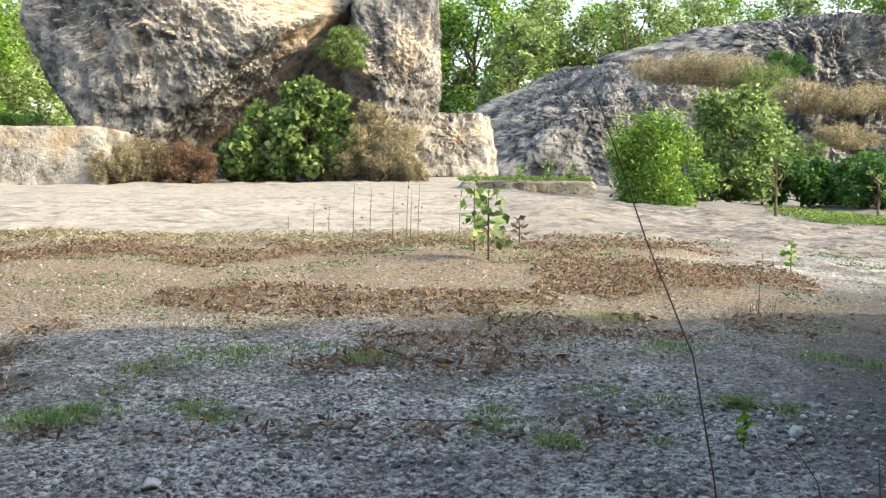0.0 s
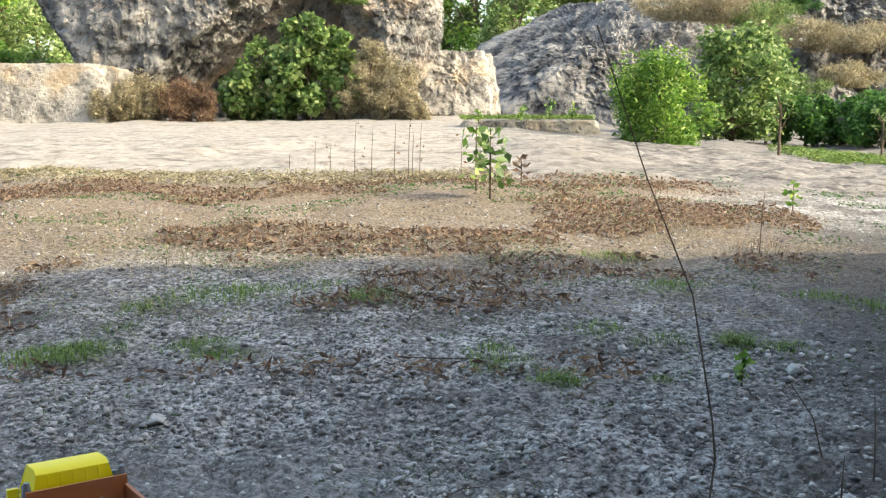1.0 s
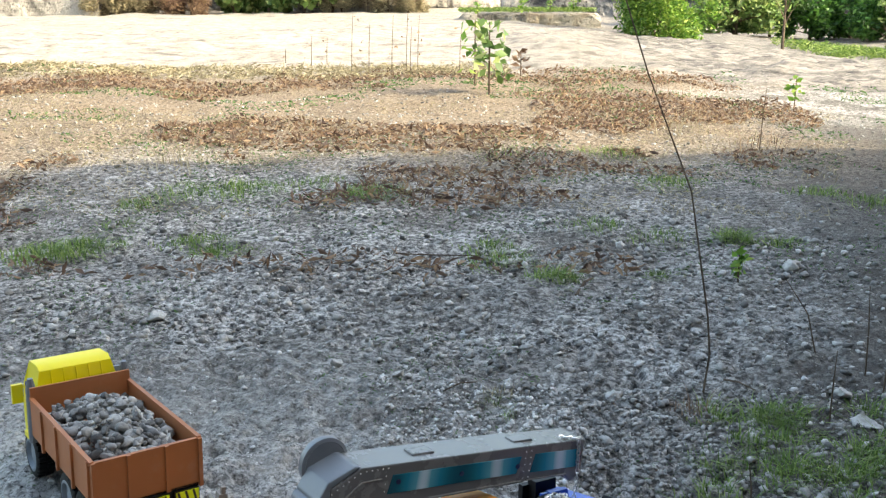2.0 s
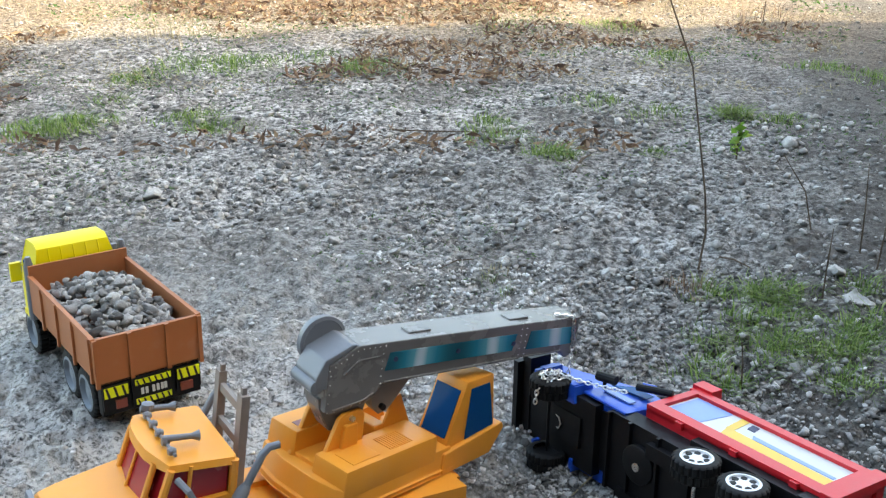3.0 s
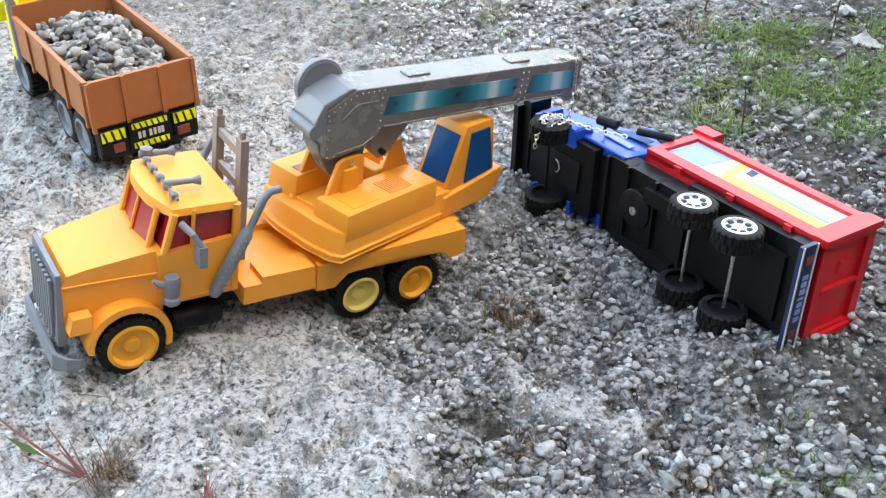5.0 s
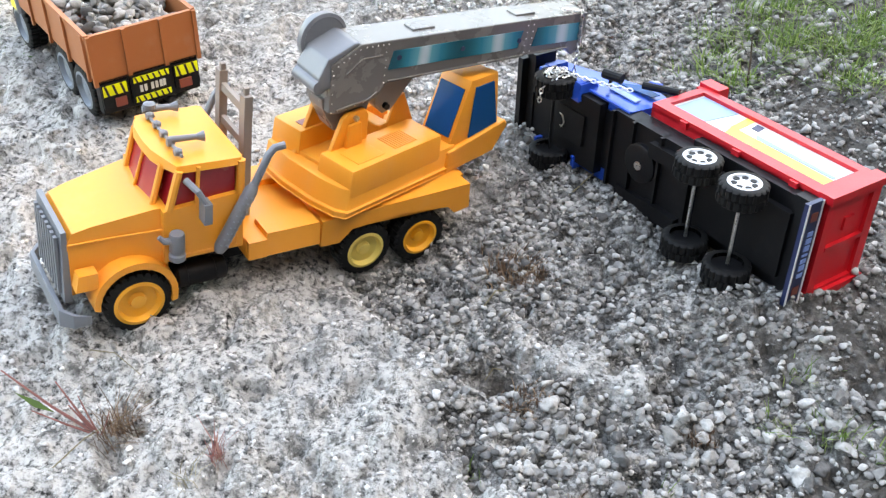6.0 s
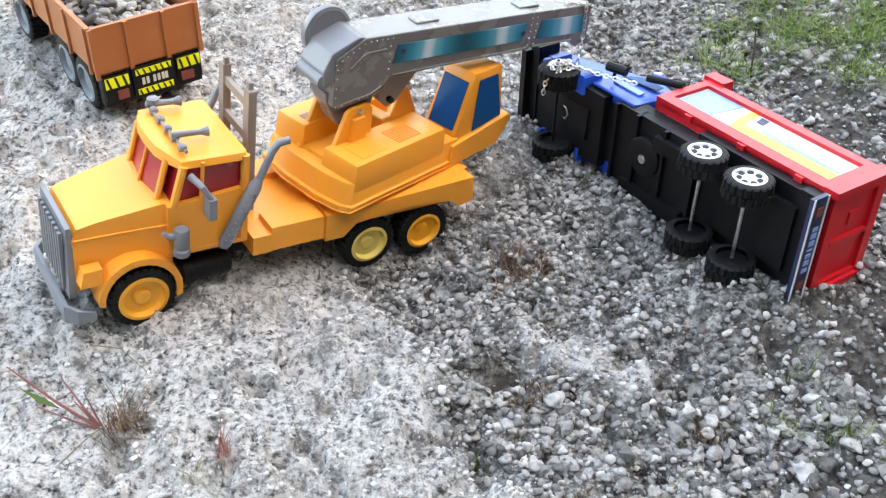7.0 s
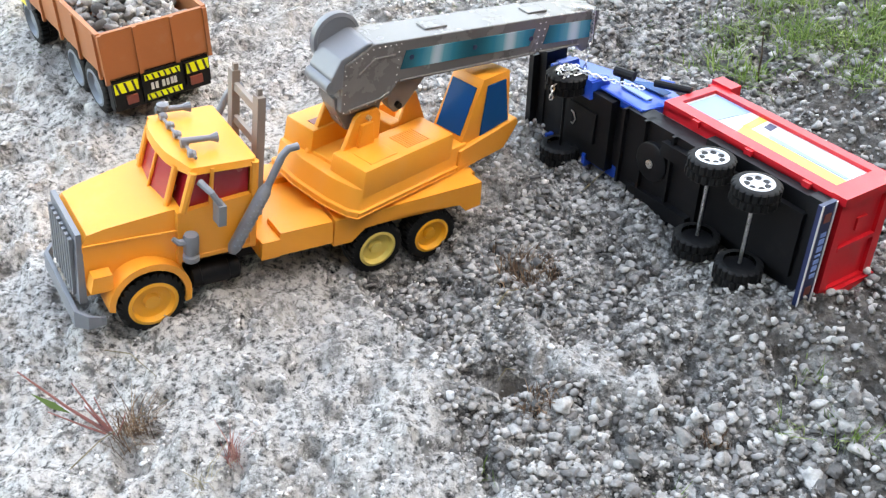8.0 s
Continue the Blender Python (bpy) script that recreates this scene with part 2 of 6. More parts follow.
# pale crust, pitted and speckled with black at two sizes
speck = noise_tex(nt, 170.0, 5, 0.72, pos)
blot = noise_tex(nt, 42.0, 6, 0.7, pos)
c_crust = ramp(nt, speck, [(0.36, (0.035, 0.034, 0.032)), (0.44, (0.30, 0.29, 0.27)), (0.54, (0.58, 0.56, 0.52))])
c_crust = mix(nt, ramp(nt, blot, [(0.36, (0.85, 0.85, 0.85)), (0.47, (0, 0, 0))]), c_crust, (0.10, 0.096, 0.088))
c_crust = mix(nt, ramp(nt, med, [(0.52, (0, 0, 0)), (0.66, (0.5, 0.5, 0.5))]), c_crust, (0.50, 0.465, 0.41))
far_near = ramp(nt, maths(nt, 'MULTIPLY', sep.outputs["Y"], 0.1), [(0.10, (0, 0, 0)), (0.16, (1, 1, 1))])
c_near = mix(nt, far_near, mix(nt, crust, c_dark, c_crust), mix(nt, ramp(nt, med, [(0.44, (0, 0, 0)), (0.60, (0.7, 0.7, 0.7))]), c_dark, c_grit))
soil = maths(nt, 'MULTIPLY', ramp(nt, noise_tex(nt, 2.6, 6, 0.7, pos), [(0.47, (0, 0, 0)), (0.6, (1, 1, 1))]), maths(nt, 'MULTIPLY', far_near, 0.75))
soil = maths(nt, 'MAXIMUM', soil, mask(nt, "soil"))
c_near = mix(nt, soil, c_near, mix(nt, grit, (0.024, 0.021, 0.018), (0.14, 0.123, 0.104)))
c_litter = ramp(nt, grit, [(0.32, (0.04, 0.028, 0.018)), (0.48, (0.15, 0.11, 0.072)), (0.66, (0.34, 0.275, 0.20))])
c_slab = ramp(nt, med, [(0.32, (0.13, 0.112, 0.095)), (0.45, (0.27, 0.24, 0.205)), (0.66, (0.39, 0.355, 0.305))])
stretch = nt.nodes.new("ShaderNodeVectorMath")
stretch.operation = 'MULTIPLY'
stretch.inputs[1].default_value = (0.9, 3.4, 1.0)
nt.links.new(pos, stretch.inputs[0])
grey_side = ramp(nt, maths(nt, 'ADD', maths(nt, 'MULTIPLY', sep.outputs["X"], 0.1), maths(nt, 'MULTIPLY', big, 0.2)), [(0.12, (0, 0, 0)), (0.28, (1, 1, 1))])
c_slab = mix(nt, grey_side, c_slab, ramp(nt, noise_tex(nt, 3.0, 8, 0.75, stretch.outputs[0]), [(0.38, (0.05, 0.048, 0.046)), (0.5, (0.17, 0.155, 0.14)), (0.62, (0.30, 0.275, 0.24))]))
c_slab = mix(nt, ramp(nt, noise_tex(nt, 1.6, 8, 0.72, stretch.outputs[0]), [(0.36, (0.85, 0.85, 0.85)), (0.47, (0, 0, 0))]), c_slab, (0.10, 0.09, 0.08))
wob = maths(nt, 'MULTIPLY', maths(nt, 'SUBTRACT', big, 0.5), 3.2)
wob2 = maths(nt, 'ADD', wob, maths(nt, 'MULTIPLY', maths(nt, 'SUBTRACT', med, 0.5), 1.0))
depth = maths(nt, 'ADD', sep.outputs["Y"], wob2)
right = maths(nt, 'ADD', sep.outputs["X"], wob2)
to_litter = maths(nt, 'MULTIPLY', ramp(nt, maths(nt, 'MULTIPLY', depth, 0.1), [(0.27, (0, 0, 0)), (0.36, (1, 1, 1))]),
                  ramp(nt, maths(nt, 'MULTIPLY', right, 0.1), [(0.12, (1, 1, 1)), (0.2, (0, 0, 0))]))
to_slab = ramp(nt, maths(nt, 'MULTIPLY', maths(nt, 'ADD', sep.outputs["Y"], maths(nt, 'MULTIPLY', wob2, 0.4)), 0.1), [(0.57, (0, 0, 0)), (0.64, (1, 1, 1))])
c_all = mix(nt, maths(nt, 'MULTIPLY', to_litter, 0.9), c_near, c_litter)
c_all = mix(nt, to_slab, c_all, c_slab)
nt.links.new(c_all, b.inputs["Base Color"])
hgt = maths(nt, 'ADD', grit, maths(nt, 'MULTIPLY', vor.outputs["Distance"], -0.5))
bump(nt, b, hgt, 1.0, 0.009)

STONE, nt, b = material("limestone_pebbles", 0.93, spec=0.2)
g = nt.nodes.new("ShaderNodeNewGeometry")
base = ramp(nt, g.outputs["Random Per Island"], [(0.0, (0.09, 0.087, 0.082)), (0.3, (0.24, 0.23, 0.215)), (0.75, (0.40, 0.385, 0.355)), (1.0, (0.56, 0.54, 0.50))])
sp = noise_tex(nt, 160, 4, 0.7, g.outputs["Position"])
nt.links.new(mix(nt, 0.55, base, ramp(nt, sp, [(0.32, (0.35, 0.35, 0.35)), (0.6, (1, 1, 1))]), 'MULTIPLY'), b.inputs["Base Color"])
bump(nt, b, sp, 0.6, 0.003)

# ---- the ground ----
CRANE_M = Matrix(((-0.8367, 0.5318, 0.1309, -0.2607), (-0.5266, -0.8468, 0.0750, 0.6337), (0.1507, -0.0062, 0.9886, 0.0013), (0, 0, 0, 1)))
TIPPER_M = Matrix(((-0.6055, -0.7955, 0.0230, -0.2799), (0.7958, -0.6054, 0.0126, 0.8768), (0.0039, 0.0259, 0.9997, 0.0243), (0, 0, 0, 1)))
FALLEN_M = Matrix(((-0.5486, -0.8359, 0.0195, 0.2869), (0.8340, -0.5455, 0.0827, 0.6205), (-0.0585, 0.0616, 0.9964, 0.0), (0, 0, 0, 1)))
# where wheels and flanks bear on the ground
REST = [CRANE_M @ Vector(p) for p in ((0, 0.045, -0.003), (0, -0.045, -0.003), (-0.2056, 0.045, -0.003), (-0.2633, 0.045, -0.003), (-0.23, -0.045, -0.003))]
REST += [TIPPER_M @ Vector(p) for p in ((0.05, 0.045, 0.0), (0.05, -0.045, 0.0), (0.225, 0.045, 0.0), (0.225, -0.045, 0.0))]
REST += [FALLEN_M @ Vector(p) for p in ((0.0, 0.0, 0.0), (0.0, -0.095, 0.0), (0.04, 0.02, 0.0), (0.18, -0.09, 0.0), (0.17, 0.0, 0.0), (0.3, 0.0, 0.0), (0.33, -0.03, 0.0))]


def smooth_step(v):
    v = np.clip(v, 0, 1)
    return v * v * (3 - 2 * v)


def regions(x, y):
    """How far a place is pale rock crust, and how far bare dark soil."""
    p = np.stack([x, y, 0 * x], -1).reshape(-1, 3)
    wob_ = (fbm(p * 14.0, 4, 0.6) * 0.10).reshape(x.shape)
    rim = np.interp(y, [0.2, 0.422, 0.447, 0.467, 0.504, 0.551, 0.576, 0.616, 0.667, 0.69, 0.8, 1.0, 1.3, 1.6],
                    [0.12, 0.074, 0.03, 0.006, 0.003, 0.007, -0.02, -0.044, -0.071, -0.080, 0.06, 0.16, 0.2, 0.2])
    crust_ = smooth_step((rim - x + 0.5 * wob_) / 0.024 + 0.5)
    away = np.hypot(x + 0.35, (y - 0.6) * 0.9) + wob_ * 2.5
    crust_ = crust_ * (0.12 + 0.88 * smooth_step((1.0 - away) / 0.35))
    crust_ = crust_ * (1 - 0.45 * smooth_step((y - 0.70) / 0.15) * smooth_step((x + 0.22) / 0.2))
    # a low hump of the same rock beyond the hole
    u, w = (x - 0.120) * 0.854 - (y - 0.558) * 0.520, (x - 0.120) * 0.520 + (y - 0.558) * 0.854
    hump = smooth_step((1.25 - np.hypot(u / 0.066, w / 0.024) + wob_ * 7.0) / 0.5)
    pit = np.exp(-(((x - 0.055) / 0.018) ** 2 + ((y - 0.545) / 0.012) ** 2))
    bare = smooth_step((1.2 - np.hypot((x - 0.345) / 0.055, (y - 0.575) / 0.075) + wob_ * 5) / 0.5)
    # ground turns darker towards +x, fading out beyond 4 m
    dark_right = smooth_step((x - 0.10 - 0.10 * y + wob_ * 5.0) / (0.15 + 0.28 * y)) * np.clip((5.5 - y) / 1.5, 0, 1)
    clods = smooth_step((fbm(p * 3.0 + 2, 5, 0.65).reshape(x.shape) + 0.16 * dark_right) / 0.16) * np.clip((y - 0.9) / 0.5, 0, 1) * np.clip((4.5 - y) / 1.5, 0, 1)
    earth = np.maximum(0.92 * dark_right, (0.45 + 0.35 * dark_right) * clods)
    return np.maximum(crust_, 0.8 * hump) * (1 - pit), np.clip(np.maximum(np.maximum(0.8 * bare, 1.3 * pit), earth), 0, 1), pit


def ground_base(x, y):
    z = np.interp(y, [-60, -3, 0, 0.6, 1.2, 2.0, 3.0, 5.0, 6.5, 13.0, 18.0, 30.0, 60.0, 400.0],
                  [0.4, 0.02, -0.02, -0.01, 0.0, 0.02, 0.05, 0.09, 0.12, 0.2, 0.31, 0.4, 0.5, 0.5])
    far = np.clip((y - 2.5) / 4.0, 0, 1)
    z = z - far * 0.09 * np.clip(x - 1.0, 0, 5.0)
    r = np.hypot(x, y)
    p = np.stack([x, y, 0 * x], -1).reshape(-1, 3)
    z = z + (fbm(p * 1.1, 3) * 0.10 * np.clip((r - 0.8) / 3.0, 0, 1).ravel()).reshape(x.shape)
    z = z + (fbm(p * 6.0, 3) * 0.035).reshape(x.shape)
    # the pale crust stands a little above the gravel beside it
    crust_, soil_, pit = regions(x, y)
    z = z + 0.013 * crust_ * np.clip((1.5 - y) / 0.4, 0, 1) - 0.024 * pit
    # thin weathered flakes on the bare rock
    slab = np.clip((y - 5.5) / 1.0, 0, 1)
    z = z + (np.abs(fbm(p * np.array([1.2, 3.5, 1.0]), 4)) * 0.10).reshape(x.shape) * slab
    z = z + (np.abs(fbm(p * np.array([2.6, 6.5, 1.0]) + 3, 4, 0.6)) * 0.16).reshape(x.shape) * slab * np.clip((x + 0.3) / 1.5, 0.15, 1) * np.clip((16 - y) / 4, 0, 1)
    return z


def crumbs(x, y):
    p = np.stack([x, y, 0 * x], -1).reshape(-1, 3)
    near = np.clip(1.35 - np.hypot(x, y) / 2.2, 0.3, 1) * np.clip(1.5 - np.hypot(x, y) / 6.0, 0, 1)
    return ((fbm(p * 32.0, 3) * 0.026 + np.abs(fbm(p * 80.0, 2)) * 0.016 - 0.012 * np.maximum(0, fbm(p * 62.0 + 5, 2) - 0.08) / 0.2).reshape(x.shape)) * near


_rx, _ry, _rz = (np.array([p[i] for p in REST]) for i in range(3))
_gap = _rz - ground_base(_rx, _ry) - 0.001
_ker = np.exp(-((_rx[:, None] - _rx) ** 2 + (_ry[:, None] - _ry) ** 2) / (2 * 0.07 ** 2))
_wts = np.linalg.solve(_ker + 0.02 * np.eye(len(_rx)), _gap)


def ground_z(x, y):
    x, y = np.asarray(x, float), np.asarray(y, float)
    z = ground_base(x, y) + crumbs(x, y)
    for wx, wy, w in zip(_rx, _ry, _wts):
        z = z + w * np.exp(-((x - wx) ** 2 + (y - wy) ** 2) / (2 * 0.07 ** 2))
    return z


ang = np.radians(np.concatenate([np.arange(-34, 34.01, 0.22), np.arange(36, 324, 4.0)]))
rad = np.concatenate([[0.02, 0.1, 0.2], 0.26 * 1.0062 ** np.arange(640), 0.26 * 1.0062 ** 640 * 1.09 ** np.arange(1, 46)])
R2, A2 = np.meshgrid(rad, ang, indexing="ij")
gx, gy = R2 * np.sin(A2), R2 * np.cos(A2)
gz = ground_z(gx, gy)
na, nr = len(ang), len(rad)
i, j = np.meshgrid(np.arange(nr - 1), np.arange(na), indexing="ij")
quads = np.stack([i * na + j, (i + 1) * na + j, (i + 1) * na + (j + 1) % na, i * na + (j + 1) % na], -1).reshape(-1, 4)
ground = mesh_object("ground", np.stack([gx, gy, gz], -1).reshape(-1, 3), quads[:, ::-1], GROUND)
for key_, values in zip(("crust", "soil"), regions(gx, gy)):
    ground.data.attributes.new(key_, 'FLOAT', 'POINT').data.foreach_set("value", values.ravel().astype(np.float32))
tagged(ground, "grey crushed limestone ground with pale bare rock beyond", "ground", kind="structure")


# ---- rocks ----
def rock(name, centre, planes, mat, label, category="rock", detail=5, rough=0.12, scale=1.0, seed=0):
    """A rock mass: an icosphere pushed out to flat cut faces (normal and distance), then broken up."""
    bm = bmesh.new()
    bmesh.ops.create_icosphere(bm, subdivisions=detail, radius=1.0)
    v = np.array([q.co[:] for q in bm.verts])
    n = np.array([p[:3] for p in planes], float)
    n /= np.linalg.norm(n, axis=1, keepdims=True)
    d = np.array([p[3] for p in planes], float)
    t = v @ n.T
    r = np.min(np.where(t > 1e-3, d / np.maximum(t, 1e-3), 1e9), axis=1)
    # round the arrises
    k = 34.0
    r = (np.sum(np.where(t > 1e-3, (np.maximum(t, 1e-3) / d), 0.0) ** k, axis=1)) ** (-1 / k)
    p = v * r[:, None]
    s = np.array([seed * 3.1, seed * 1.7, seed * 2.3])
    size = float(np.median(d))
    lump = fbm(p * (0.9 / scale) + s, 5, 0.55)
    ridge = 1 - 2 * np.abs(fbm(p * (2.2 / scale) + s + 9, 4, 0.5))
    fine = np.abs(fbm(p * (6.5 / scale) + s + 3, 4, 0.6))
    pits = np.maximum(0.0, fbm(p * (3.6 / scale) + s + 5, 3, 0.5) - 0.06)
    p = p + v * (size * rough * (1.9 * lump + 0.8 * (ridge - 0.8) - 1.25 * fine - 1.6 * pits))[:, None]
    for q, co in zip(bm.verts, p):
        q.co = co
    ob = part(name, bm, mat)
    ob.location = centre
    return tagged(ob, label, category)


def spot(px, py, d):
    """A place d metres ahead in the opening view."""
    return ((px - 791) / 1783 * d, d, 0.552 + (301 - py) / 1783 * d)


# ---- leaves and plants ----
def leaf_cloud(centres, sizes, rng, tilt=1.0, ratio=0.5, droop=0.0):
    """Folded four-cornered leaves round centres: vertices and faces."""
    n = len(centres)
    u = rng.normal(size=(n, 3))
    u[:, 2] = u[:, 2] * 0.6 - droop
    u /= np.linalg.norm(u, axis=1, keepdims=True)
    w = np.cross(u, rng.normal(size=(n, 3)) * np.array([1, 1, tilt]))
    w /= np.linalg.norm(w, axis=1, keepdims=True) + 1e-9
    nn = np.cross(u, w)
    s = sizes[:, None]
    a = centres - u * s * 0.5
    c = centres + u * s * 0.5
    b_ = centres + w * s * ratio * 0.5 + nn * s * 0.1
    d_ = centres - w * s * ratio * 0.5 + nn * s * 0.1
    verts = np.stack([a, b_, c, d_], 1).reshape(-1, 3)
    k = np.arange(n) * 4
    faces = np.concatenate([np.stack([k, k + 1, k + 2], 1), np.stack([k, k + 2, k + 3], 1)])
    return verts, faces


def crown_points(rng, blobs, count):
    """Points near the shells of several overlapping clumps (x, y, z, radius, squash)."""
    vol = np.array([bl[3] ** 2 for bl in blobs])
    which = rng.choice(len(blobs), count, p=vol / vol.sum())
    d = rng.normal(size=(count, 3))
    d /= np.linalg.norm(d, axis=1, keepdims=True)
    bl = np.array(blobs)[which]
    r = bl[:, 3] * (0.25 + 0.9 * rng.rand(count)) * (0.75 + 0.6 * vnoise(d * 2.3 + bl[:, :3]))
    return bl[:, :3] + d * r[:, None] * np.stack([np.ones(count), np.ones(count), bl[:, 4]], 1)


def plant(name, place, height, spread, leaves, size, mat, label, category, rng, trunk=0.04, blobs=9, low=0.35, squash=0.8, lean=(0, 0), droop=0.2, ratio=0.5):
    """A tree or bush: tapered trunk, limbs that reach each clump, and a crown of single leaves."""
    x, y, z = place
    ob = thing(name, Matrix.Translation((x, y, z)), label, category, {"tree": "trees behind the rocks", "bush": "bushes by the bank"}.get(name, ""))
    bl = []
    for k in range(blobs):
        h = low + (1 - low) * (k + 0.5) / blobs
        a = k * 2.4 + rng.rand()
        wide = spread * (1.0 - 0.75 * abs(h - 0.5) ** 1.3) * (0.3 + 0.75 * rng.rand())
        bl.append((wide * math.cos(a) + lean[0] * h, wide * math.sin(a) + lean[1] * h, h * height * 0.94, spread * (0.20 + 0.24 * rng.rand()), squash))
    bm = bmesh.new()
    top = bl[-1]
    add_tube(bm, [(0, 0, -0.03 * height), (lean[0] * 0.2, lean[1] * 0.2, height * 0.3), (lean[0] * 0.6, lean[1] * 0.6, height * 0.65), top[:3]],
             [trunk, trunk * 0.75, trunk * 0.45, trunk * 0.12], 7)
    for q in bl[:-1]:
        s = max(0.1, q[2] / height - 0.28)
        add_tube(bm, [(lean[0] * s, lean[1] * s, s * height), (q[0] * 0.5 + lean[0] * s * 0.5, q[1] * 0.5 + lean[1] * s * 0.5, (s * height + q[2]) / 2 + 0.02), q[:3]],
                 [trunk * 0.42, trunk * 0.26, trunk * 0.08], 5)
    part("trunk", bm, BARK, ob)
    pts = crown_points(rng, bl, leaves)
    pts[:, 2] = np.maximum(pts[:, 2], 0.02 * height)
    v, f = leaf_cloud(pts, size * (0.6 + 0.8 * rng.rand(leaves)), rng, 1.0, ratio, droop)
    crown = mesh_object("crown", v, f, mat, smooth=False)
    crown.parent = ob
    return ob


def tuft(name, place, count, height, spread, mat, label, category, rng, width=0.004, bend=0.5, kind=""):
    """Blades from one root, each a narrow bent strip."""
    x, y, z = place
    verts, faces = [], []
    for k in range(count):
        a, h = rng.rand() * 6.283, height * (0.45 + 0.6 * rng.rand())
        r0, out = spread * 0.5 * rng.rand() ** 0.6, bend * h * (0.2 + rng.rand())
        bx, by = r0 * math.cos(a * 1.7) + rng.normal() * spread * 0.16, r0 * math.sin(a * 1.7) + rng.normal() * spread * 0.16
        h *= math.exp(-(bx * bx + by * by) / (0.35 * spread * spread))
        out *= 0.6 + 0.8 * rng.rand()
        dx, dy = math.cos(a), math.sin(a)
        w = width * (0.6 + 0.7 * rng.rand())
        n0 = len(verts)
        for s in (0.0, 0.5, 1.0):
            cx, cy, cz = bx + dx * out * s * s, by + dy * out * s * s, h * s * (1 - 0.25 * s) - 0.006 * (s == 0)
            ww = w * (1 - 0.85 * s)
            verts += [(cx - dy * ww, cy + dx * ww, cz), (cx + dy * ww, cy - dx * ww, cz)]
        faces += [(n0, n0 + 1, n0 + 3, n0 + 2), (n0 + 2, n0 + 3, n0 + 5, n0 + 4)]
    ob = mesh_object(name, verts, faces, mat, smooth=False)
    ob.location = (x, y, z)
    return tagged(ob, label, category, {"grass_tuft": "grass tufts on the gravel"}.get(name, ""), kind)

# ---- boulders, ledges and the quarry bank ----
bx, by, bz = spot(330, 100, 20)
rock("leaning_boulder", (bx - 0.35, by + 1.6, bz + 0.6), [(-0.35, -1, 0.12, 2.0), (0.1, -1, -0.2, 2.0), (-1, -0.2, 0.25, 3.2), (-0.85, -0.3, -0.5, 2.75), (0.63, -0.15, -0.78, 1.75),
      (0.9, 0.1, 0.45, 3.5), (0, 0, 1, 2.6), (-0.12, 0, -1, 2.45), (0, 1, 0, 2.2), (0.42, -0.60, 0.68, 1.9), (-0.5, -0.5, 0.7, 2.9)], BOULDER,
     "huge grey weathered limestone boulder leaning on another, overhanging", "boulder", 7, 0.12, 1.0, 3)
bx, by, bz = spot(480, 230, 23)
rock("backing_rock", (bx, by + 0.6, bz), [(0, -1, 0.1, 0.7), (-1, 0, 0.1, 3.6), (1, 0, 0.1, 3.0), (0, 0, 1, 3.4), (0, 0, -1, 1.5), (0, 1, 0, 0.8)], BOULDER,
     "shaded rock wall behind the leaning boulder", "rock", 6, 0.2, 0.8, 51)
bx, by, bz = spot(690, 110, 21)
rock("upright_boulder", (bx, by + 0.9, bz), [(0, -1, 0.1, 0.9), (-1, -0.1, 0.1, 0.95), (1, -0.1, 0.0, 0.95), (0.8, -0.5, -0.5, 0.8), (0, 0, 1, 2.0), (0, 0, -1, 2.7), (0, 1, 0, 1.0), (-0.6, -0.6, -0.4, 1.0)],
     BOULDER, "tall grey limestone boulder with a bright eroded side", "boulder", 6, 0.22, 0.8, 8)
bx, by, bz = spot(640, 300, 19.5)
rock("low_rock", (bx, by + 0.3, bz), [(0, -1, 0.1, 0.5), (-1, 0, 0, 1.2), (1, 0, 0, 1.1), (0, 0, 1, 0.32), (0, 0, -1, 0.5), (0, 1, 0, 0.6)], LEDGE, "low pale rock at the foot of the boulders", "rock", 5, 0.2, 0.5, 5)
bx, by, bz = spot(20, 275, 18)
rock("cut_rock_block", (bx - 0.6, by + 0.8, bz), [(0.05, -1, 0.08, 0.8), (1, -0.05, 0.05, 2.3), (-1, 0, 0, 2.5), (0, 0.05, 1, 0.52), (0, 0, -1, 0.7), (0, 1, 0, 0.9)], LEDGE,
     "pale squared block of cut rock", "rock", 6, 0.07, 0.7, 11)
bx, by, bz = spot(800, 250, 24)
rock("stepped_rock", (bx, by + 0.8, bz), [(0.0, -1, 0.35, 0.6), (-1, -0.2, 0.1, 1.0), (1, -0.2, 0.2, 0.9), (0, 0, 1, 0.68), (0, 0, -1, 0.9), (0, 1, 0, 1.0)], LEDGE, "pale stepped rock between boulder and bank", "rock", 5, 0.2, 0.7, 14)
bx, by, bz = spot(1090, 240, 30)
rock("quarry_bank", (bx, by + 2.2, bz), [(-0.62, -0.5, 1.15, 1.6), (0, -1, 0.45, 2.0), (-0.25, -0.6, 1, 1.75), (0.1, 0, 1, 2.4), (1, 0, 0.1, 4.5), (0, 0, -1, 2.2), (0, 1, 0, 3.0), (-1, 0, 0, 5.5)], CLIFF,
     "long grey sloping bank of quarried rock", "rock", 7, 0.15, 1.2, 17)
bx, by, bz = spot(1500, 110, 34)
rock("quarry_cliff", (bx, by + 3.0, bz), [(0, -1, 0.12, 2.2), (-0.28, -0.3, 1, 1.75), (0.1, 0, 1, 1.75), (-1, -0.2, 0.3, 6.5), (1, 0, 0, 7.0), (0, 0, -1, 4.0), (0, 1, 0, 3.5)], CLIFF,
     "dark grey jagged quarry cliff above the bank", "cliff", 7, 0.18, 1.3, 21)
bx, by, bz = spot(1500, 250, 26)
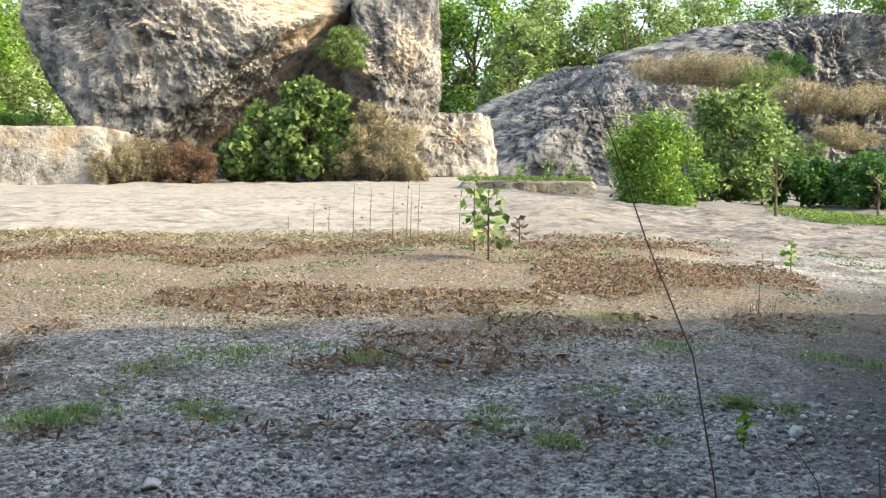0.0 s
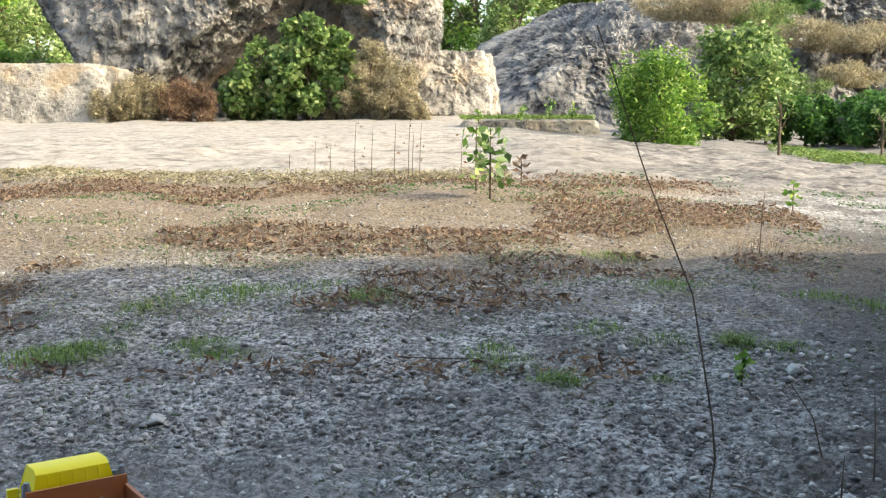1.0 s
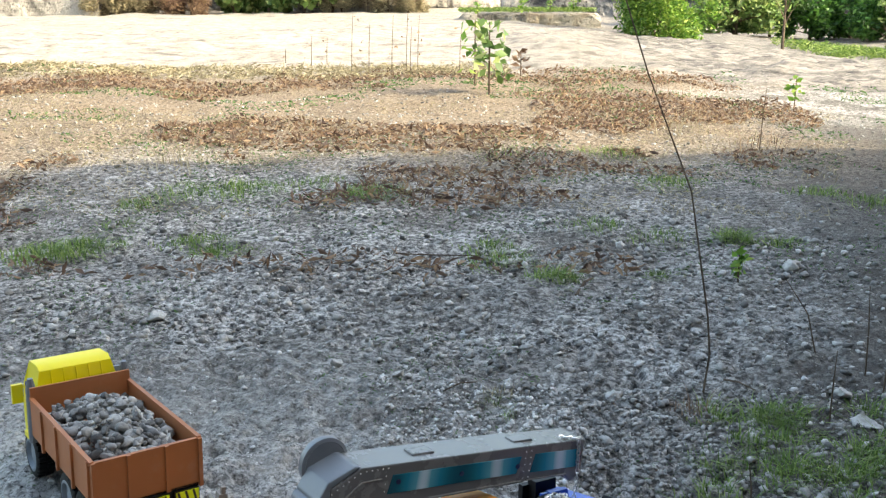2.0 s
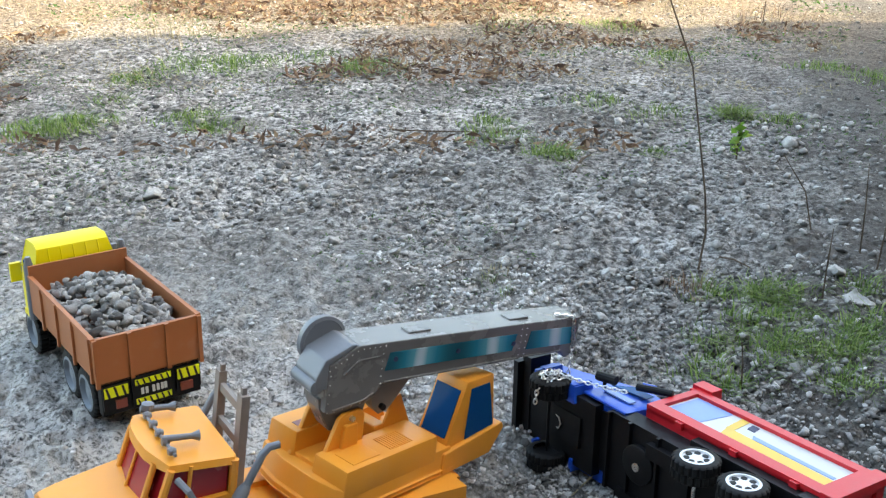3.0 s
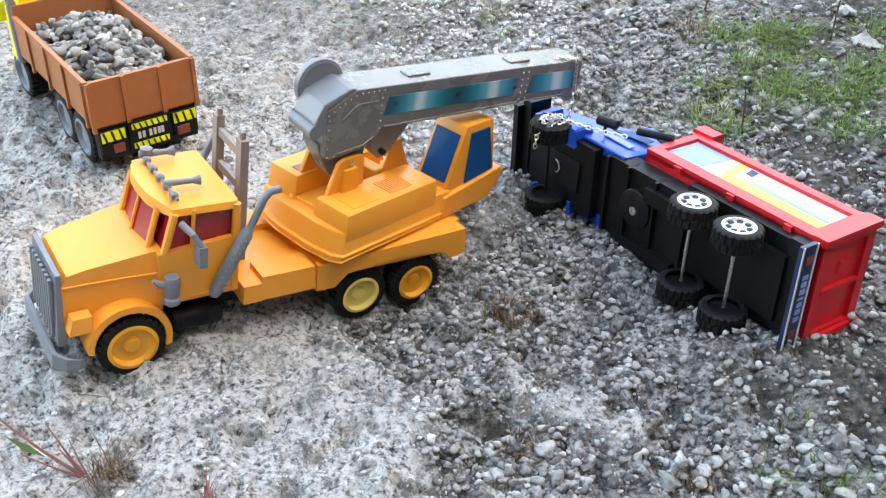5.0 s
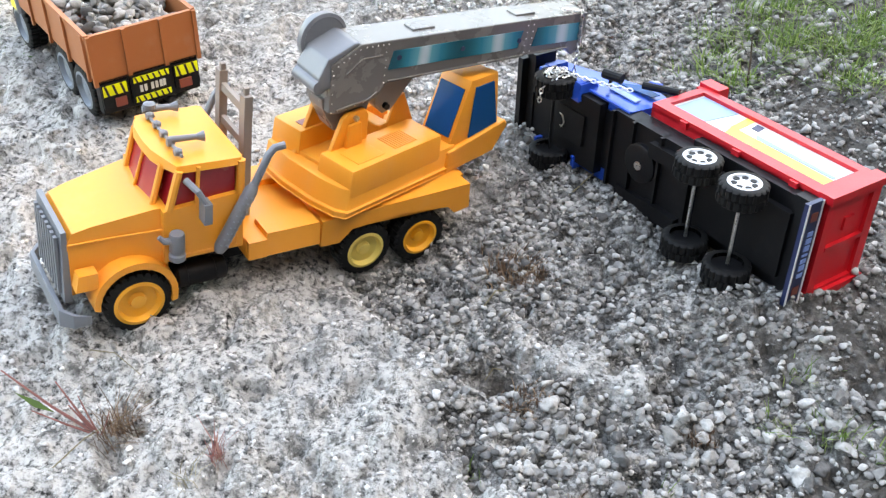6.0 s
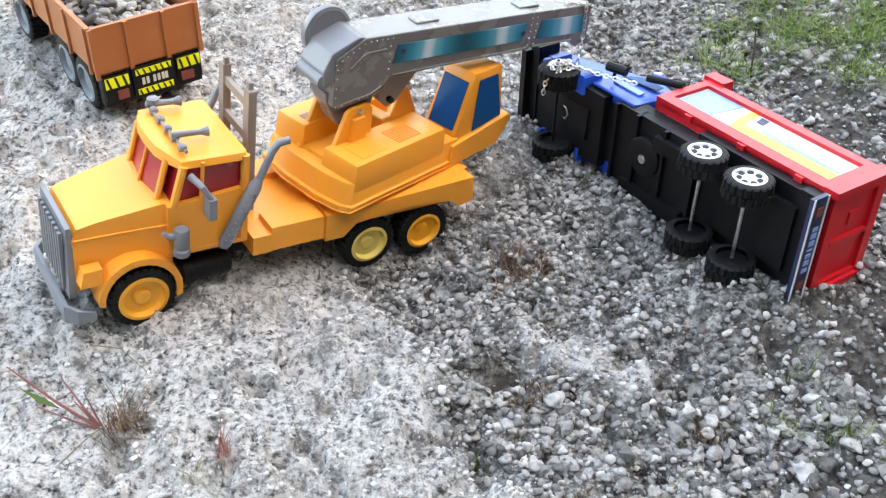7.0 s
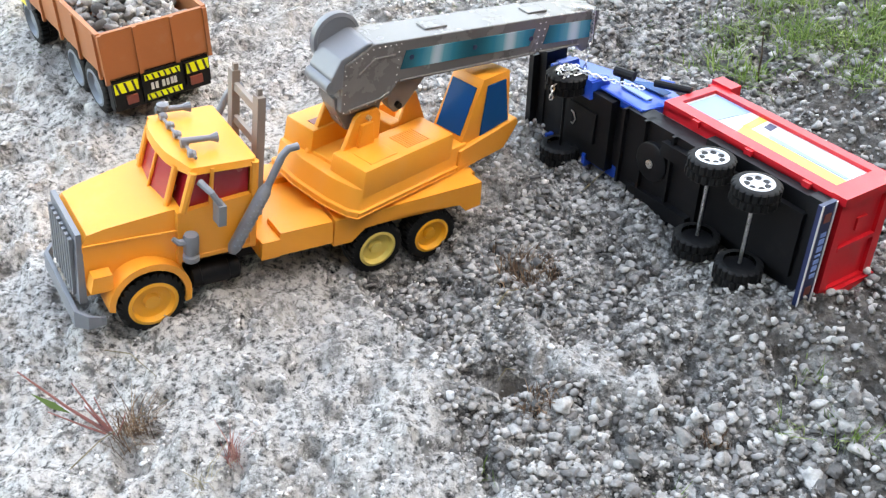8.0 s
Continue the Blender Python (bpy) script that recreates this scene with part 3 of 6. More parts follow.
rock("quarry_shelf", (bx + 0.6, by + 2.0, bz), [(0, -1, 0.15, 1.5), (-1, -0.4, 0.3, 2.1), (0, -0.15, 1, 1.15), (1, 0, 0, 5.0), (0, 0, -1, 2.0), (0, 1, 0, 2.5)], CLIFF,
     "dark grey rock shelf overgrown along its foot", "rock", 6, 0.2, 0.9, 26)
bx, by, bz = spot(935, 335, 15)
rock("low_ledge", (bx, by + 0.5, bz - 0.04), [(0, -1, 0.1, 0.35), (-1, 0, 0.2, 1.0), (1, 0, 0.2, 1.05), (0, 0, 1, 0.14), (0, 0, -1, 0.5), (0, 1, 0, 0.8)], LEDGE, "low undercut rock ledge with grass on top", "rock", 5, 0.12, 0.4, 31)
# the quarry wall beside the camera, whose shade lies over the foreground
rock("shade_wall", (6.0, -1.9, 2.4), [(-1, 0, 0.08, 2.9), (0.0, 0.80, 0.60, 3.32), (0, 0, 1, 4.2), (1, 0, 0, 3.0), (0, -1, 0, 8.0), (0, 0, -1, 3.5)], CLIFF,
     "high grey quarry wall that shades the ground", "cliff", 6, 0.07, 1.1, 41)

# unseen wall added to cut the sky light coming from behind
rock("shade_wall", (-3.0, -7.5, 2.2), [(0, 1, 0.12, 3.6), (1, 0, 0.1, 9.0), (-1, 0, 0.2, 7.5), (0, 0, 1, 4.2), (0, -1, 0, 3.0), (0, 0, -1, 3.5)], CLIFF,
     "unseen grey rock wall blocking sky light from behind", "cliff", 5, 0.07, 1.5, 43)

# ---- trees and bushes ----
rng = np.random.RandomState(11)


def gz1(x, y):
    return float(ground_z(x, y))


for k, (px, d, h, s) in enumerate(((760, 46, 8.0, 2.0), (840, 44, 8.5, 2.2), (905, 40, 6.5, 1.6), (960, 48, 9.0, 2.4), (1040, 50, 9.0, 2.5), (1110, 46, 9.0, 2.4), (1200, 52, 10.0, 2.6),
                                   (1290, 54, 10.5, 2.7), (1380, 56, 11.0, 2.8), (1470, 52, 11.0, 2.7), (1570, 54, 12.0, 3.0), (690, 48, 9.0, 2.4), (20, 44, 8.0, 2.4), (-70, 40, 8.0, 2.2), (75, 50, 8.5, 1.8), (1665, 54, 12.0, 3.0))):
    x = (px - 791) / 1783 * d
    plant("tree", (x, d, gz1(x, d)), h * 0.97, s * 1.1, 13000, 0.21, (TREE_LEAF, LEAF_BRIGHT, TREE_LEAF)[k % 3], "tall leafy green tree behind the rocks", "tree", rng, 0.14, 22, 0.06, 1.0)
bx, by, bz = spot(1160, 383, 14)
plant("bush", (bx, by, bz), 1.34, 0.74, 11000, 0.075, LEAF_BRIGHT, "dense bright green bush on the quarry floor", "bush", rng, 0.03, 26, 0.05, 1.2, droop=-0.4, ratio=0.35)
bx, by, bz = spot(1290, 350, 18)
plant("bush", (bx, by, gz1(bx, by)), 2.0, 1.0, 9000, 0.11, LEAF, "large rounded green bush against the bank", "bush", rng, 0.05, 24, 0.08, 0.9)
for px, d, h, s in ((1420, 18, 0.85, 0.6), (1490, 18, 0.8, 0.6), (1555, 17, 0.85, 0.6), (1350, 19, 1.1, 0.6)):
    bx, by, bz = spot(px, 350, d)
    plant("bush", (bx, by, gz1(bx, by)), h, s, 3500, 0.09, LEAF_DARK, "low dark green shrub below the rock shelf", "bush", rng, 0.03, 14, 0.1, 0.8)
for px, h, s, k in ((545, 2.05, 0.62, 4200), (425, 0.9, 0.45, 1800), (595, 1.75, 0.45, 2600), (485, 1.55, 0.55, 3000)):
    bx, by, bz = spot(px, 300, 19.3)
    plant("climbing_bush", (bx, by, gz1(bx, by)), h, s, k, 0.13, LEAF, "broad-leaved green bush under the overhanging boulder", "bush", rng, 0.04, 20, 0.08, 0.9, droop=0.5, ratio=0.75)

# ---- toy trucks ----
def wheel_parts(parent, x, y, z, r, w, side, rim_r, rim_mat, tread=22, axis='y', rim_label="", spokes=0):
    """A tyre with cut tread, and a dished rim on its outer side; side is +1 or -1 along the axle."""
    m = Matrix.Translation((x, y, z)) if axis == 'y' else Matrix.Translation((x, y, z)) @ Matrix.Rotation(radians(90), 4, 'X')
    bm = bmesh.new()
    seg, rings = tread * 4, []
    # (radius, along the axle, 1 or 2: which row of blocks)
    section = [(rim_r, -0.5, 0), (r * 0.80, -0.5, 0), (r * 0.93, -0.47, 1), (r * 1.01, -0.40, 1), (r * 1.01, -0.04, 1), (r * 0.935, -0.03, 0), (r * 0.935, 0.03, 0),
               (r * 1.01, 0.04, 2), (r * 1.01, 0.40, 2), (r * 0.93, 0.47, 2), (r * 0.80, 0.5, 0), (rim_r, 0.5, 0)]
    for rr, y, row in section:
        ring = []
        for k in range(seg):
            low = row and (k + (2 if row == 2 else 0)) % 4 >= 3
            q = rr * (0.925 if low and rr > r else 0.97 if low else 1.0)
            ring.append(bm.verts.new((q * math.cos(2 * math.pi * k / seg), y * w, q * math.sin(2 * math.pi * k / seg))))
        rings.append(ring)
    for a_, b_ in zip(rings, rings[1:]):
        for k in range(seg):
            bm.faces.new((a_[k], a_[(k + 1) % seg], b_[(k + 1) % seg], b_[k]))
    bmesh.ops.transform(bm, matrix=m, verts=bm.verts)
    tyre = part("tyre", bm, RUBBER, parent, "black tyre with a block tread", smooth=True)
    s = side
    prof = [(rim_r, -0.3 * w * s), (rim_r * 1.03, 0.5 * w * s), (rim_r * 0.88, 0.53 * w * s), (rim_r * 0.78, 0.30 * w * s), (rim_r * 0.36, 0.24 * w * s), (rim_r * 0.30, 0.40 * w * s), (rim_r * 0.05, 0.42 * w * s)]
    if spokes:
        prof = [(rim_r, -0.3 * w * s), (rim_r * 1.03, 0.5 * w * s), (rim_r * 0.86, 0.52 * w * s), (rim_r * 0.84, 0.40 * w * s), (rim_r * 0.40, 0.44 * w * s), (rim_r * 0.05, 0.46 * w * s)]
    part("rim", lathe(prof, m, 36), rim_mat, tyre, rim_label, smooth=True)
    for k in range(spokes):
        a = 2 * math.pi * k / spokes
        hole = lathe([(rim_r * 0.20, 0.36 * w * s), (rim_r * 0.20, 0.462 * w * s)], Matrix.Translation((rim_r * 0.62 * math.cos(a), 0, rim_r * 0.62 * math.sin(a))), 10)
        bmesh.ops.transform(hole, matrix=m, verts=hole.verts)
        part("rim_hole", hole, BLACK, tyre)
    return tyre


def slab_on(bm, pts, thick, direction):
    """A thin plate over a planar loop of points, thickened along direction."""
    d = Vector(direction).normalized() * thick
    a = [bm.verts.new(Vector(p)) for p in pts]
    b = [bm.verts.new(Vector(p) + d) for p in pts]
    bm.faces.new(a)
    bm.faces.new(b[::-1])
    for k in range(len(pts)):
        bm.faces.new((a[k], b[k], b[(k + 1) % len(pts)], a[(k + 1) % len(pts)]))


def plate_mesh(pts, thick, direction):
    bm = bmesh.new()
    slab_on(bm, pts, thick, direction)
    return bm


# -- the orange crane truck --
crane = thing("toy_crane_truck", CRANE_M, "orange plastic toy crane truck with a grey boom on gravel", "toy truck")
HZ = 0.0237
for x, r, rr, mt in ((0.0, 0.0275, 0.0200, RIM_YELLOW), (-0.2056, 0.0262, 0.0178, PALE_YELLOW), (-0.2633, 0.0262, 0.0175, RIM_YELLOW)):
    for s in (1, -1):
        wheel_parts(crane, x, s * 0.0400, HZ + (r - 0.0275), r, 0.021, s, rr, mt, 26, rim_label="dished yellow plastic rim")
part("chassis", box(-0.300, 0.046, -0.020, 0.020, 0.026, 0.050), BLACK, crane, "black chassis", bevel=0.002)
part("axle", tube([(0, -0.035, HZ), (0, 0.035, HZ)], 0.003), BLACK, crane)
# cab shell and bonnet, narrower at the nose
bm = bmesh.new()
nose, back = 0.050, -0.024
prof = [(0.048, 0.034), (0.048, 0.082), (0.043, 0.0895), (0.030, 0.0935), (-0.017, 0.1025), (-0.026, 0.1035), (-0.026, 0.050)]
add_prism(bm, prof, -0.034, 0.034)
for v in bm.verts:
    k = (nose - v.co.x) / (nose - back)
    v.co.y *= 1.0 + 0.30 * k
    if v.co.z > 0.088:
        v.co.y *= 0.93
part("bonnet", bm, ORANGE, crane, "long orange bonnet", smooth=True, bevel=0.0055)
part("bonnet_seam", tube([(0.047, 0.0352, 0.0815), (0.012, 0.0392, 0.0835), (-0.022, 0.0448, 0.0855)], 0.0009, 6), ORANGE, crane)
# front wings
for s in (1, -1):
    arch, n = [], 15
    for k in range(n + 1):
        a = math.pi * (1.02 - 1.10 * k / n)
        arch.append((0.002 - 0.0335 * math.cos(math.pi - a) * -1, HZ + 0.006 + 0.0345 * math.sin(a)))
    inner = [(0.002 + (x - 0.002) * 0.86, HZ + 0.004 + (z - HZ - 0.006) * 0.88) for x, z in arch]
    bm = bmesh.new()
    y0, y1 = 0.028 * s, 0.0525 * s
    add_prism(bm, arch + inner[::-1], y0, y1)
    part("wing", bm, ORANGE, crane, "rounded orange wing over the front wheel", smooth=True, bevel=0.0022)
    part("headlamp_box", box(0.030, 0.0475, min(0.036 * s, 0.049 * s), max(0.036 * s, 0.049 * s), 0.046, 0.060, taper=(0, 0.003, 0.001, 0.001)), ORANGE, crane, bevel=0.002)
# grille with upright ribs
gr = part("grille", box(0.0475, 0.0535, -0.0365, 0.0365, 0.030, 0.0925, taper=(0, 0.002, 0.003, 0.003)), GREY, crane, "grey ribbed radiator grille", bevel=0.0018)
for k in range(8):
    y = -0.026 + k * 0.00743
    part("rib", box(0.053, 0.0556, y - 0.0019, y + 0.0019, 0.034, 0.086), GREY, gr, bevel=0.0008)
bm = bmesh.new()
out = [(-0.057, 0.043), (-0.053, 0.052), (-0.042, 0.060), (0.042, 0.060), (0.053, 0.052), (0.057, 0.043)]
for (ya, xa), (yb, xb) in zip(out, out[1:]):
    la, lb_ = (0.020 if abs(y_) > 0.056 else 0.016 if abs(y_) > 0.05 else 0.013 for y_ in (ya, yb))
    slab_on(bm, [(xa, ya, la), (xb, yb, lb_), (xb, yb, 0.029), (xa, ya, 0.029)], 0.004, (-1, 0, 0))
bmesh.ops.remove_doubles(bm, verts=bm.verts, dist=0.0003)
part("bumper", bm, GREY, crane, "wide grey bumper with swept ends", bevel=0.001)
# cab: floor to waist, pillars, roof
cw = 0.0475
cab = part("cab_body", prism([(-0.022, 0.056), (-0.022, 0.1030), (-0.088, 0.1085), (-0.088, 0.056)], -cw, cw), ORANGE, crane, "orange cab", smooth=True, bevel=0.002)
roof = bmesh.new()
loop = [(-0.026, -0.030), (-0.0225, -0.018), (-0.0215, 0.0), (-0.0225, 0.018), (-0.026, 0.030), (-0.034, 0.0435), (-0.086, 0.0455), (-0.0885, 0.042), (-0.0885, -0.042), (-0.086, -0.0455), (-0.034, -0.0435)]
lo = [roof.verts.new((x, y * 1.05, 0.1335)) for x, y in loop]
hi = [roof.verts.new((-0.056 + (x + 0.056) * 0.97, y * 1.01, 0.1420 - 0.003 * (abs(y) > 0.04))) for x, y in loop]
roof.faces.new(lo[::-1])
roof.faces.new(hi)
for k in range(len(loop)):
    roof.faces.new((lo[k], lo[(k + 1) % len(loop)], hi[(k + 1) % len(loop)], hi[k]))
part("roof", roof, ORANGE, cab, "orange cab roof with rounded corners", smooth=True, bevel=0.0022)
for s in (1, -1):
    for a, b_, r in (((-0.019, 0.031, 0.101), (-0.0275, 0.031, 0.136), 0.0028), ((-0.027, 0.0455, 0.102), (-0.0355, 0.0455, 0.136), 0.0034), ((-0.0855, 0.0455, 0.103), (-0.0855, 0.0460, 0.137), 0.0036),
                     ((-0.049, 0.0460, 0.101), (-0.051, 0.0455, 0.137), 0.0018)):
        part("pillar", tube([(a[0], a[1] * s, a[2]), (b_[0], b_[1] * s, b_[2])], r, 8), ORANGE, cab)
part("pillar", tube([(-0.0155, 0, 0.101), (-0.0245, 0, 0.135)], 0.0014, 8), ORANGE, cab)
part("glazing", prism([(-0.026, 0.100), (-0.034, 0.1355), (-0.082, 0.1355), (-0.082, 0.102)], -0.0425, 0.0425), WINDOW_RED, cab, "dark red see-in cab windows")
part("windscreen", plate_mesh([(-0.0200, -0.029, 0.101), (-0.0165, 0.0, 0.101), (-0.0255, 0.0, 0.135), (-0.029, -0.029, 0.135)], 0.0015, (-1, 0, 0)), WINDOW_RED, cab, "red windscreen half")
part("windscreen", plate_mesh([(-0.0165, 0.0, 0.101), (-0.0200, 0.029, 0.101), (-0.029, 0.029, 0.135), (-0.0255, 0.0, 0.135)], 0.0015, (-1, 0, 0)), WINDOW_RED, cab, "red windscreen half")
part("rear_panel", box(-0.0885, -0.0855, -0.043, 0.043, 0.102, 0.134), ORANGE, cab)
for s in (1, -1):
    part("door_seam", tube([(-0.030, s * 0.0478, 0.060), (-0.082, s * 0.0478, 0.060), (-0.083, s * 0.0478, 0.101)], 0.0006, 5), ORANGE, cab)
# roof lamps and horns
horn = part("roof_horn", tube([(-0.037, 0.016, 0.147), (-0.060, 0.018, 0.147), (-0.066, 0.0185, 0.147)], [0.0028, 0.0024, 0.0045], 10), GREY, crane, "grey roof horn")
part("roof_horn", tube([(-0.036, -0.037, 0.147), (-0.058, -0.035, 0.147), (-0.064, -0.0345, 0.147)], [0.0028, 0.0024, 0.0045], 10), GREY, crane, "grey roof horn")
for k in range(5):
    y = -0.030 + k * 0.0155
    part("roof_lamp", lathe([(0.0028, -0.003), (0.0036, 0), (0.0022, 0.003)], Matrix.Translation((-0.040, y, 0.1445)) @ Matrix.Rotation(radians(90), 4, 'Z'), 10), GREY, crane, "small grey roof lamp")
part("lamp_rail", tube([(-0.039, -0.040, 0.1435), (-0.041, 0.038, 0.1435)], 0.0014, 6), GREY, crane)
part("horn_knob", lathe([(0.002, -0.003), (0.005, -0.002), (0.005, 0.002), (0.002, 0.003)], Matrix.Translation((-0.042, -0.037, 0.1495)) @ Matrix.Rotation(radians(90), 4, 'X'), 12), GREY, crane)
# exhaust stacks
for s in (1, -1):
    st = part("exhaust_silencer", tube([(-0.0640, s * 0.0545, 0.060), (-0.0660, s * 0.0545, 0.065), (-0.0905, s * 0.0545, 0.112), (-0.0935, s * 0.0545, 0.1175)], [0.0035, 0.0056, 0.0056, 0.0035], 12), GREY, crane, "perforated grey exhaust silencer", smooth=True)
    part("exhaust_pipe", tube([(-0.0925, s * 0.0545, 0.115), (-0.1015, s * 0.0545, 0.135), (-0.1045, s * 0.0545, 0.142), (-0.1095, s * 0.0545, 0.1475), (-0.1180, s * 0.0545, 0.1485)], 0.0032, 10), GREY, st, smooth=True)
    for k in range(9):
        for q in (-1, 0, 1):
            f = (k + 0.5 + 0.25 * (q == 0)) / 9.4
            a = radians(90 * s + 34 * q * s)
            dirn = Vector((0.886 * math.cos(a), math.sin(a), 0.463 * math.cos(a)))
            c = Vector((-0.066, s * 0.0545, 0.065)).lerp(Vector((-0.0905, s * 0.0545, 0.112)), f) + dirn * 0.0053
            part("hole", lathe([(0.0010, -0.0004), (0.0006, 0.0009)], Matrix.Translation(c) @ dirn.to_track_quat('Y', 'Z').to_matrix().to_4x4(), 6), WHEEL_GREY, st)
    part("mirror_arm", tube([(-0.040, s * 0.0475, 0.128), (-0.045, s * 0.060, 0.124), (-0.051, s * 0.0625, 0.113)], [0.0030, 0.0026, 0.0024], 8), GREY, crane, smooth=True)
    part("mirror", box(-0.0545, -0.0480, min(s * 0.0540, s * 0.0660), max(s * 0.0540, s * 0.0660), 0.096, 0.114), GREY, crane, "grey side mirror", bevel=0.0018)
    part("air_cleaner", lathe([(0.0055, -0.012), (0.0062, -0.010), (0.0062, 0.004), (0.0048, 0.006), (0.0066, 0.0075), (0.0066, 0.012), (0.0050, 0.0135)], Matrix.Translation((-0.030, s * 0.0545, 0.0745)) @ Matrix.Rotation(radians(90), 4, 'X') @ Matrix.Scale(-1, 4, (0, 1, 0)), 16), GREY, crane, "grey air cleaner drum", smooth=True)
    part("intake_elbow", tube([(-0.030, s * 0.0545, 0.080), (-0.020, s * 0.0545, 0.081), (-0.016, s * 0.053, 0.085)], [0.0035, 0.0028, 0.0020], 8), GREY, crane, smooth=True)
    part("fuel_tank", tube([(-0.034, s * 0.034, 0.030), (-0.036, s * 0.034, 0.030), (-0.076, s * 0.034, 0.030), (-0.078, s * 0.034, 0.030)], [0.008, 0.0105, 0.0105, 0.008], 14), BLACK, crane, "black fuel tank", smooth=True)
    for x in (-0.044, -0.068):
        part("tank_strap", lathe([(0.0112, -0.001), (0.0112, 0.001)], Matrix.Translation((x, s * 0.034, 0.030)) @ Matrix.Rotation(radians(90), 4, 'Z'), 14), BLACK, crane)
# headache rack behind the cab
rack = part("rack_post", box(-0.1085, -0.1015, 0.004, 0.014, 0.056, 0.172), RACK_GREY, crane, "grey rack post", bevel=0.001)
part("rack_post", box(-0.1085, -0.1015, -0.046, -0.037, 0.056, 0.172), RACK_GREY, crane, "grey rack post", bevel=0.001)
for z in (0.158, 0.128, 0.100):
    part("rack_rail", box(-0.107, -0.103, -0.037, 0.006, z - 0.0035, z + 0.0035), RACK_GREY, crane, bevel=0.0008)
for y in (-0.0395, 0.0085):
    part("rack_tip", box(-0.107, -0.103, y - 0.0018, y + 0.0018, 0.170, 0.178), RACK_GREY, crane, bevel=0.0006)
# flat bed with its step, and the skirt over the rear wheels
part("deck", box(-0.306, -0.090, -0.050, 0.050, 0.050, 0.0605), ORANGE, crane, "orange flat bed", smooth=True, bevel=0.0018)
for s in (1, -1):
    part("deck_step", box(-0.157, -0.106, min(0.026 * s, 0.0535 * s), max(0.026 * s, 0.0535 * s), 0.044, 0.066, taper=(0.0015, 0.0015, 0.001, 0.001)), ORANGE, crane, bevel=0.002)
    part("deck_foot", box(-0.107, -0.0905, min(0.024 * s, 0.0545 * s), max(0.024 * s, 0.0545 * s), 0.044, 0.0612), ORANGE, crane, bevel=0.0025)
    skirt = [(-0.158, 0.040), (-0.158, 0.066), (-0.309, 0.073), (-0.312, 0.047), (-0.296, 0.044), (-0.288, 0.052), (-0.240, 0.0565), (-0.188, 0.0515), (-0.176, 0.040)]
    part("skirt", prism(skirt, 0.047 * s, 0.0535 * s), ORANGE, crane, "orange skirt over the rear wheels", bevel=0.0012)
part("deck_ramp", prism([(-0.160, 0.0600), (-0.160, 0.0655), (-0.309, 0.0725), (-0.309, 0.0600)], -0.048, 0.048), ORANGE, crane, bevel=0.0015)
part("tail_block", box(-0.318, -0.306, -0.030, 0.030, 0.050, 0.068), ORANGE, crane, bevel=0.002)
part("turntable", lathe([(0.040, -0.004), (0.040, 0.004)], Matrix.Translation((-0.212, 0, 0.070)) @ Matrix.Rotation(radians(90), 4, 'X'), 32), ORANGE, crane)

# -- turning upper works, swung a little off the truck's line --
HOUSE = Matrix.Translation((-0.205, 0, 0)) @ Matrix.Rotation(math.pi + radians(16.4), 4, 'Z')


def upper(name, bm, mat, label="", bevel=0.0, smooth=False, under=None, m=HOUSE):
    bmesh.ops.transform(bm, matrix=m, verts=bm.verts)
    return part(name, bm, mat, under or crane, label, bevel=bevel, smooth=smooth)


plan = [(-0.050, -0.0535), (-0.0555, -0.045), (-0.0585, -0.020), (-0.057, 0.020), (-0.049, 0.058), (0.083, 0.058), (0.100, 0.030), (0.100, -0.0535)]
bm = bmesh.new()
lo = [bm.verts.new((x, y, 0.0735)) for x, y in plan]
hi = [bm.verts.new((x, y, 0.0790)) for x, y in plan]
bm.faces.new(lo)
bm.faces.new(hi)
for k in range(len(plan)):
    bm.faces.new((lo[k], lo[(k + 1) % len(plan)], hi[(k + 1) % len(plan)], hi[k]))
upper("upper_base", bm, ORANGE, "orange turning base plate", 0.0012)
plan2 = [(-0.047, -0.0522), (-0.0515, -0.044), (-0.0545, -0.020), (-0.053, 0.020), (-0.045, 0.056), (0.080, 0.056), (0.095, 0.030), (0.095, -0.0522)]
bm = bmesh.new()
lo = [bm.verts.new((x, y, 0.078)) for x, y in plan2]
hi = [bm.verts.new((x * 0.96 + 0.001, y * 0.99, 0.0985)) for x, y in plan2]
bm.faces.new(lo)
bm.faces.new(hi)
for k in range(len(plan2)):
    bm.faces.new((lo[k], lo[(k + 1) % len(plan2)], hi[(k + 1) % len(plan2)], hi[k]))
upper("upper_body", bm, ORANGE, "orange rounded machinery house", 0.0025, True)
engine = upper("engine_box", box(-0.0455, 0.072, -0.0525, -0.010, 0.088, 0.1150, taper=(0.003, 0.001, 0.0015, 0)), ORANGE, "orange engine box", 0.0034, True)
upper("hatch", box(-0.030, 0.002, -0.045, -0.022, 0.1146, 0.1156), ORANGE, "", 0.0004, under=engine)
for k in range(10):
    x = 0.016 + k * 0.0030
    upper("louvre", box(x, x + 0.0016, -0.044, -0.022, 0.1146, 0.1158), ORANGE, "", 0.0002, under=engine)
far = upper("rear_box", box(-0.040, 0.070, 0.018, 0.055, 0.088, 0.121, taper=(0.002, 0.002, 0, 0.002)), ORANGE, "orange box beside the boom", 0.0025, True)
upper("slot", box(-0.030, -0.004, 0.026, 0.034, 0.1205, 0.1216), LAMP_RED, "", under=far)
upper("channel_floor", box(-0.038, 0.075, -0.009, 0.019, 0.088, 0.102), ORANGE, "", 0.001)
upper("crossbar", box(0.030, 0.044, -0.0095, 0.020, 0.100, 0.118), ORANGE, "", 0.002)
